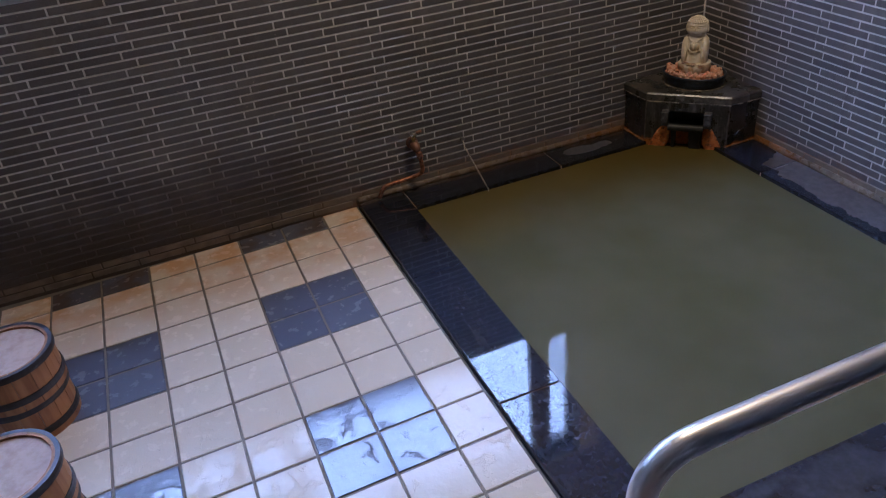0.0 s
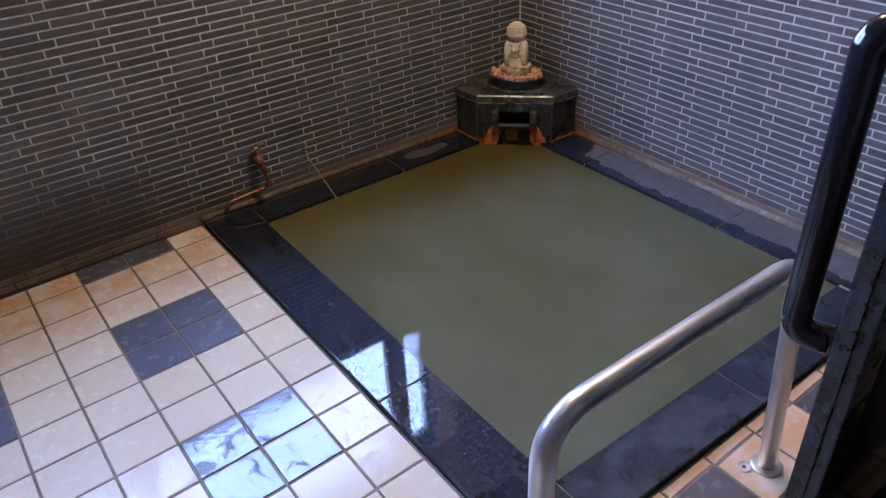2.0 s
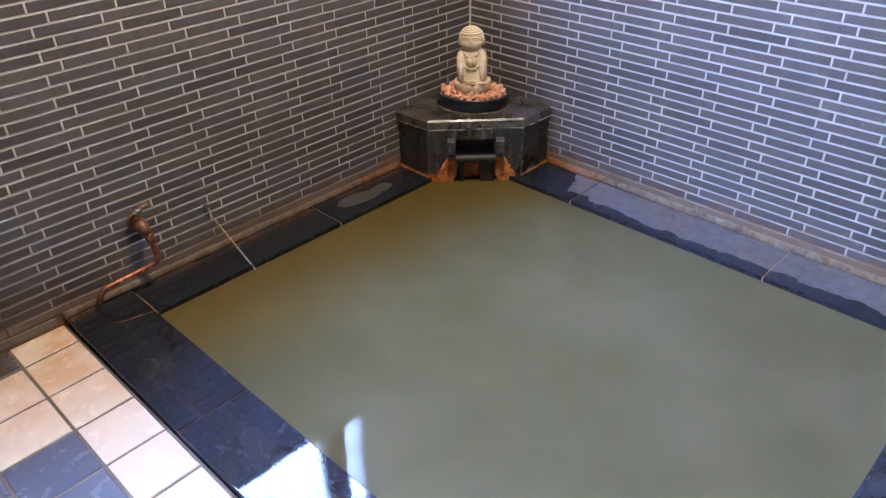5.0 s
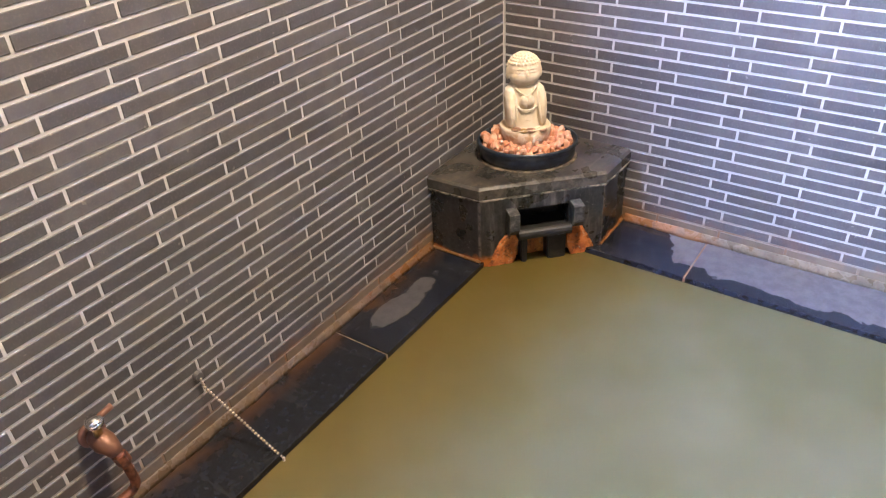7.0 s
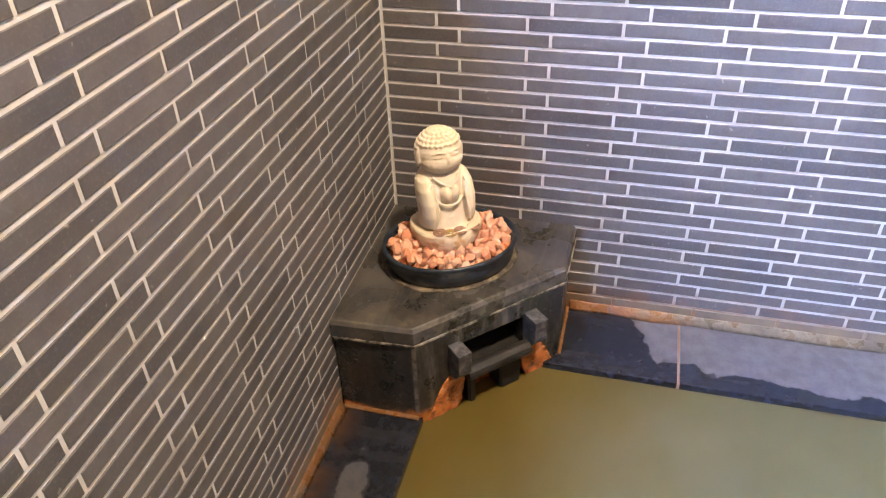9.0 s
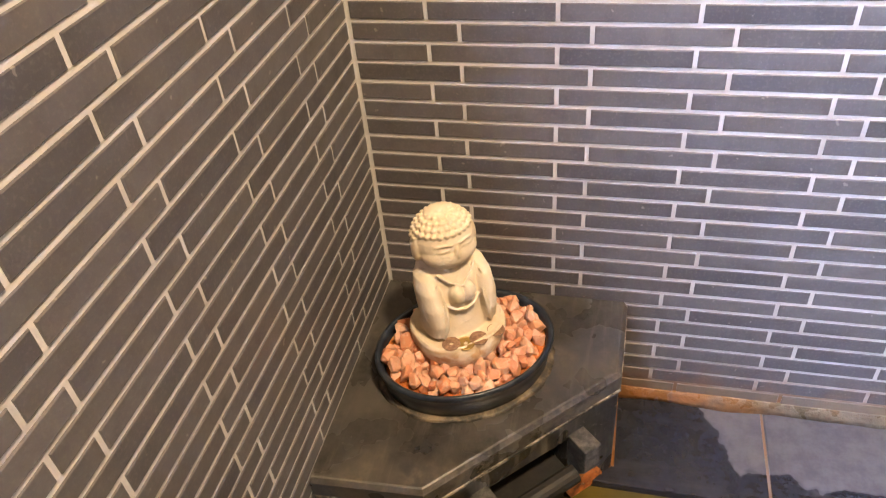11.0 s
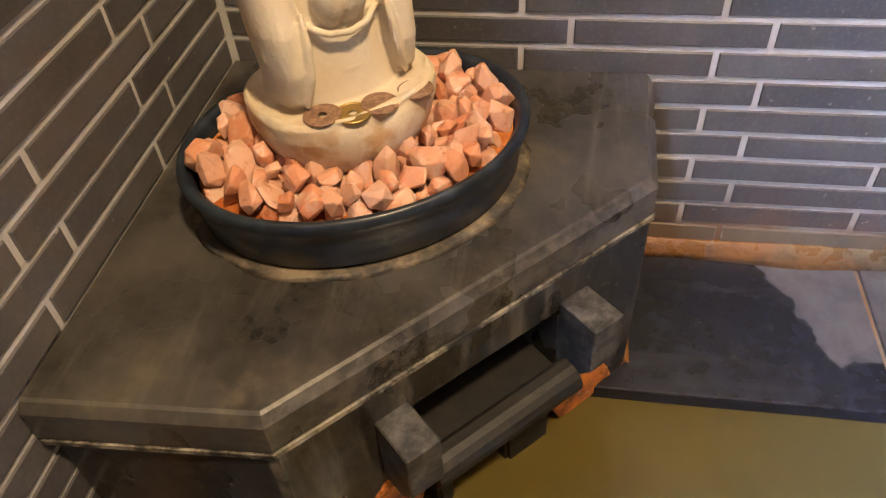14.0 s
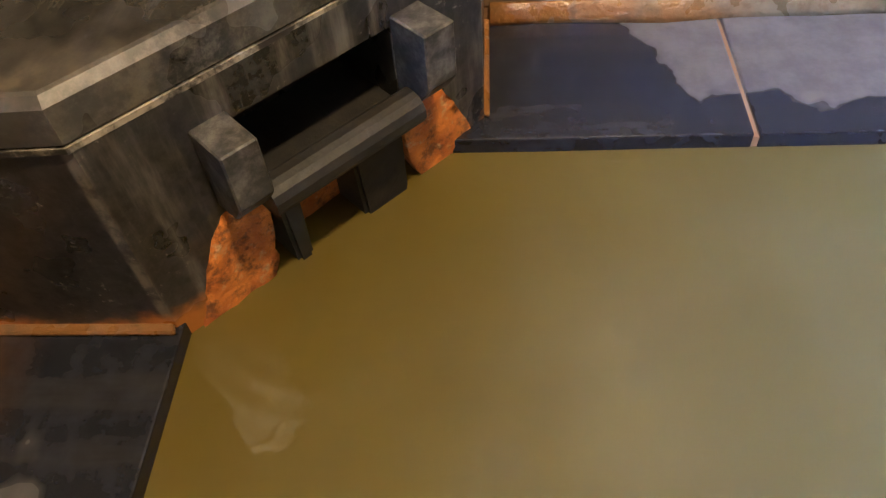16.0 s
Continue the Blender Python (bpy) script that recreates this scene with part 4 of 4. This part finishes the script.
for z in (0.735, 1.110):
    part("handle_collar", tube([Vector((LX + 0.030, LY + 0.018, z)) - DO, Vector((LX + 0.029, LY + 0.030, z)) - DO], 0.0215, 24), GLOSS_BLACK, handle)
lever = rounded([(LX + 0.040, LY - 0.022, 0.97), (LX + 0.040, LY - 0.062, 0.97), (LX + 0.150, LY - 0.062, 0.965)], 0.02, 6)
part("lever_handle", tube([Vector(p) - DO for p in lever], 0.009, 16), BLACK, door, "black lever handle", True)

# ---------------------------------------------------------------- wooden wash tubs, upside down in two stacks
def wash_tub(x, y, z):
    tub = thing("wash_tub", x, y, z, "upturned round wooden wash tub with dark hoops on the floor", "wash tub", "stacked wash tubs")
    n = 16
    for i in range(n):
        a0, a1 = 2 * math.pi * i / n + 0.006, 2 * math.pi * (i + 1) / n - 0.006
        bm = bmesh.new()
        rings = []
        for r0, r1, h in ((0.100, 0.112, 0.0), (0.097, 0.109, 0.110)):
            rings.append([(r1 * math.cos(a), r1 * math.sin(a), h) for a in (a0, (a0 + a1) / 2, a1)] + [(r0 * math.cos(a), r0 * math.sin(a), h) for a in (a1, (a0 + a1) / 2, a0)])
        add_loft(bm, rings)
        part("stave", bm, TUB_WOOD, tub)
    part("bottom", turned([(0.0968, 0.092), (0.0968, 0.104), (0.02, 0.1045)]), PALE_WOOD, tub, "pale worn wooden bottom")
    for z0 in (0.020, 0.094):
        part("hoop", add_loft(bmesh.new(), [[(r * math.cos(2 * math.pi * j / 48), r * math.sin(2 * math.pi * j / 48), h) for j in range(48)] for r, h in
             ((0.108, z0), (0.1145, z0), (0.1150, z0 + 0.008), (0.1135, z0 + 0.0175), (0.104, z0 + 0.0175))], False), HOOP, tub, "dark band")
    return tub


first = wash_tub(-2.530, -0.600, 0.0)
for x, y, z, turn in ((-2.527, -0.602, 0.1105, 11), (-2.505, -1.020, 0.0, 25), (-2.502, -1.022, 0.1105, 40)):
    copy_thing(first, pose(x, y, z, 0, 0, turn))

# ---------------------------------------------------------------- floor tiles
floor = bmesh.new()
add_box(floor, (ROOM_L, DOOR_Y - 0.10, -0.06), (RIM_L, 0.0, -0.0025))
add_box(floor, (RIM_L, DOOR_Y - 0.10, -0.06), (0.0, RIM_N, -0.0025))
floor = tagged(new("floor", mesh_of(floor, FLOOR_GROUT)), "wet floor of cream tiles with blue-grey squares", "floor", kind="structure")
PX, PY, X0, Y0 = 0.150, 0.139, -1.603, -0.366
SOUTH_X0 = -0.978   # the strip south of the bath starts its own count
SKEW = 0.030   # the tile rows run slightly off square
tile_meshes = {}


def tile_mesh(wx, wy, material, high=0.0085, edge=0.0016):
    key = (round(wx, 4), round(wy, 4), material.name)
    if key not in tile_meshes:
        bm = bmesh.new()
        a, b = wx / 2, wy / 2
        rows = [[(x, y + SKEW * x, z) for x, y in ((-p, -q), (p, -q), (p, q), (-p, q))] for p, q, z in ((a, b, -high), (a, b, -edge), (a - edge, b - edge, 0))]
        add_loft(bm, rows)
        tile_meshes[key] = mesh_of(bm, material)
    return tile_meshes[key]


def cuts(lo, hi, origin, pitch):
    """The grid lines from lo to hi, with cut pieces at the ends."""
    k = math.ceil((lo - origin) / pitch - 1e-6)
    lines = [lo]
    while origin + k * pitch < hi - 0.012:
        if origin + k * pitch > lo + 0.012:
            lines.append(origin + k * pitch)
        k += 1
    return list(zip(lines, lines[1:] + [hi]))


def is_blue(x, y):
    i, j = math.floor((x - (X0 if x < RIM_L else SOUTH_X0)) / PX), math.floor((y - Y0) / PY)
    if y > -0.07:
        return i % 4 in (2, 3)
    if x > RIM_L:
        return (i - 2) % 4 in (0, 1) and j % 4 in (0, 1)
    return (i + 2) % 4 in (0, 1) and (j + 2) % 4 in (0, 1)


tr = random.Random(5)
for x_range, y_range in (((ROOM_L, RIM_L - 0.004), (DOOR_Y, 0.010)), ((RIM_L - 0.004, -0.002), (DOOR_Y, RIM_N - 0.004))):
    for xa, xb in cuts(*x_range, X0 if x_range[0] < RIM_L - 0.1 else SOUTH_X0, PX):
        for ya, yb in cuts(*y_range, Y0, PY):
            x, y = (xa + xb) / 2, (ya + yb) / 2
            ob = new("tile", tile_mesh(xb - xa - 0.0065, yb - ya - 0.0065, BLUE_TILE if is_blue(x, y) else CREAM_TILE))
            ob.parent = floor
            ob.location = (x, y + (SKEW * (x - X0) if x < RIM_L else 0), tr.uniform(-0.0006, 0.0006))
            ob.rotation_euler = (tr.gauss(0, 0.0022), tr.gauss(0, 0.0022), 0)

# ---------------------------------------------------------------- wall tiles
ROW, JOINT = 0.02564, 0.0052
half_h, ch, deep = (ROW - JOINT) / 2, 0.0008, 0.006


def strip_tile(verts, faces, centre, along, out, w2):
    """One strip tile: a bevelled plate that stands proud of the grout."""
    base = len(verts)
    c, along, out = Vector(centre), Vector(along), Vector(out)
    up = Vector((0, 0, 1))
    for d, inset in ((-deep, 0), (-ch, 0), (0, ch)):
        for sx, sz in ((-1, -1), (1, -1), (1, 1), (-1, 1)):
            verts.append(c + out * d + along * sx * (w2 - inset) + up * sz * (half_h - inset))
    for k in (0, 4):
        for i in range(4):
            faces.append((base + k + i, base + k + (i + 1) % 4, base + k + 4 + (i + 1) % 4, base + k + 4 + i))
    faces.append((base + 8, base + 9, base + 10, base + 11))


shared = {}


def lay_wall(wall, along, out, start_a, start_b, length, near, top, openings, ZA, bath_end, LEN):
    rows = range(math.ceil((half_h - 0.002 - ZA) / ROW), int((top - ZA) / ROW))
    verts, faces = [], []
    rr = random.Random(3)
    for k in rows:
        z = ZA + k * ROW
        s = start_a if k % 2 == 0 else start_b
        a = s - 2 * LEN
        while a < length:
            lo, hi = max(a + JOINT / 2, 0.004), min(a + LEN - JOINT / 2, length)
            a += LEN
            if hi - lo < 0.008:
                continue
            mid, w2 = (lo + hi) / 2, (hi - lo) / 2
            if z - half_h < 0.030 and lo < bath_end:
                continue
            if any(lo < o1 and hi > o0 and z + half_h > z0 and z - half_h < z1 for o0, o1, z0, z1 in openings):
                continue
            c = Vector(along) * mid + Vector((0, 0, z))
            if mid < near[0] and z < near[1]:
                key = (tuple(along), round(w2, 4))
                if key not in shared:
                    v, f = [], []
                    strip_tile(v, f, (0, 0, 0), along, out, w2)
                    me = bpy.data.meshes.new("tile")
                    me.from_pydata(v, [], f)
                    me.materials.append(WALL_TILE)
                    bm = bmesh.new()
                    bm.from_mesh(me)
                    bmesh.ops.recalc_face_normals(bm, faces=bm.faces)
                    bm.to_mesh(me)
                    bm.free()
                    shared[key] = me
                ob = new("tile", shared[key])
                ob.parent = wall
                ob.location = c + Vector(out) * rr.uniform(-0.0004, 0.0004)
            else:
                strip_tile(verts, faces, c + Vector(out) * rr.uniform(-0.0004, 0.0004), along, out, w2)
    me = bpy.data.meshes.new("tiles")
    me.from_pydata(verts, [], faces)
    me.materials.append(WALL_TILE_JOINED)
    me.validate()
    bm = bmesh.new()
    bm.from_mesh(me)
    bmesh.ops.recalc_face_normals(bm, faces=bm.faces)
    bm.to_mesh(me)
    bm.free()
    ob = new("tile_field", me)
    ob.parent = wall
    tagged(ob, kind="stuff")


lay_wall(wall_right, (0, -1, 0), (-1, 0, 0), 0.133, 0.095, 2.19, (1.02, 1.02), TOP, (), 0.2484, -RIM_N, 0.1495)
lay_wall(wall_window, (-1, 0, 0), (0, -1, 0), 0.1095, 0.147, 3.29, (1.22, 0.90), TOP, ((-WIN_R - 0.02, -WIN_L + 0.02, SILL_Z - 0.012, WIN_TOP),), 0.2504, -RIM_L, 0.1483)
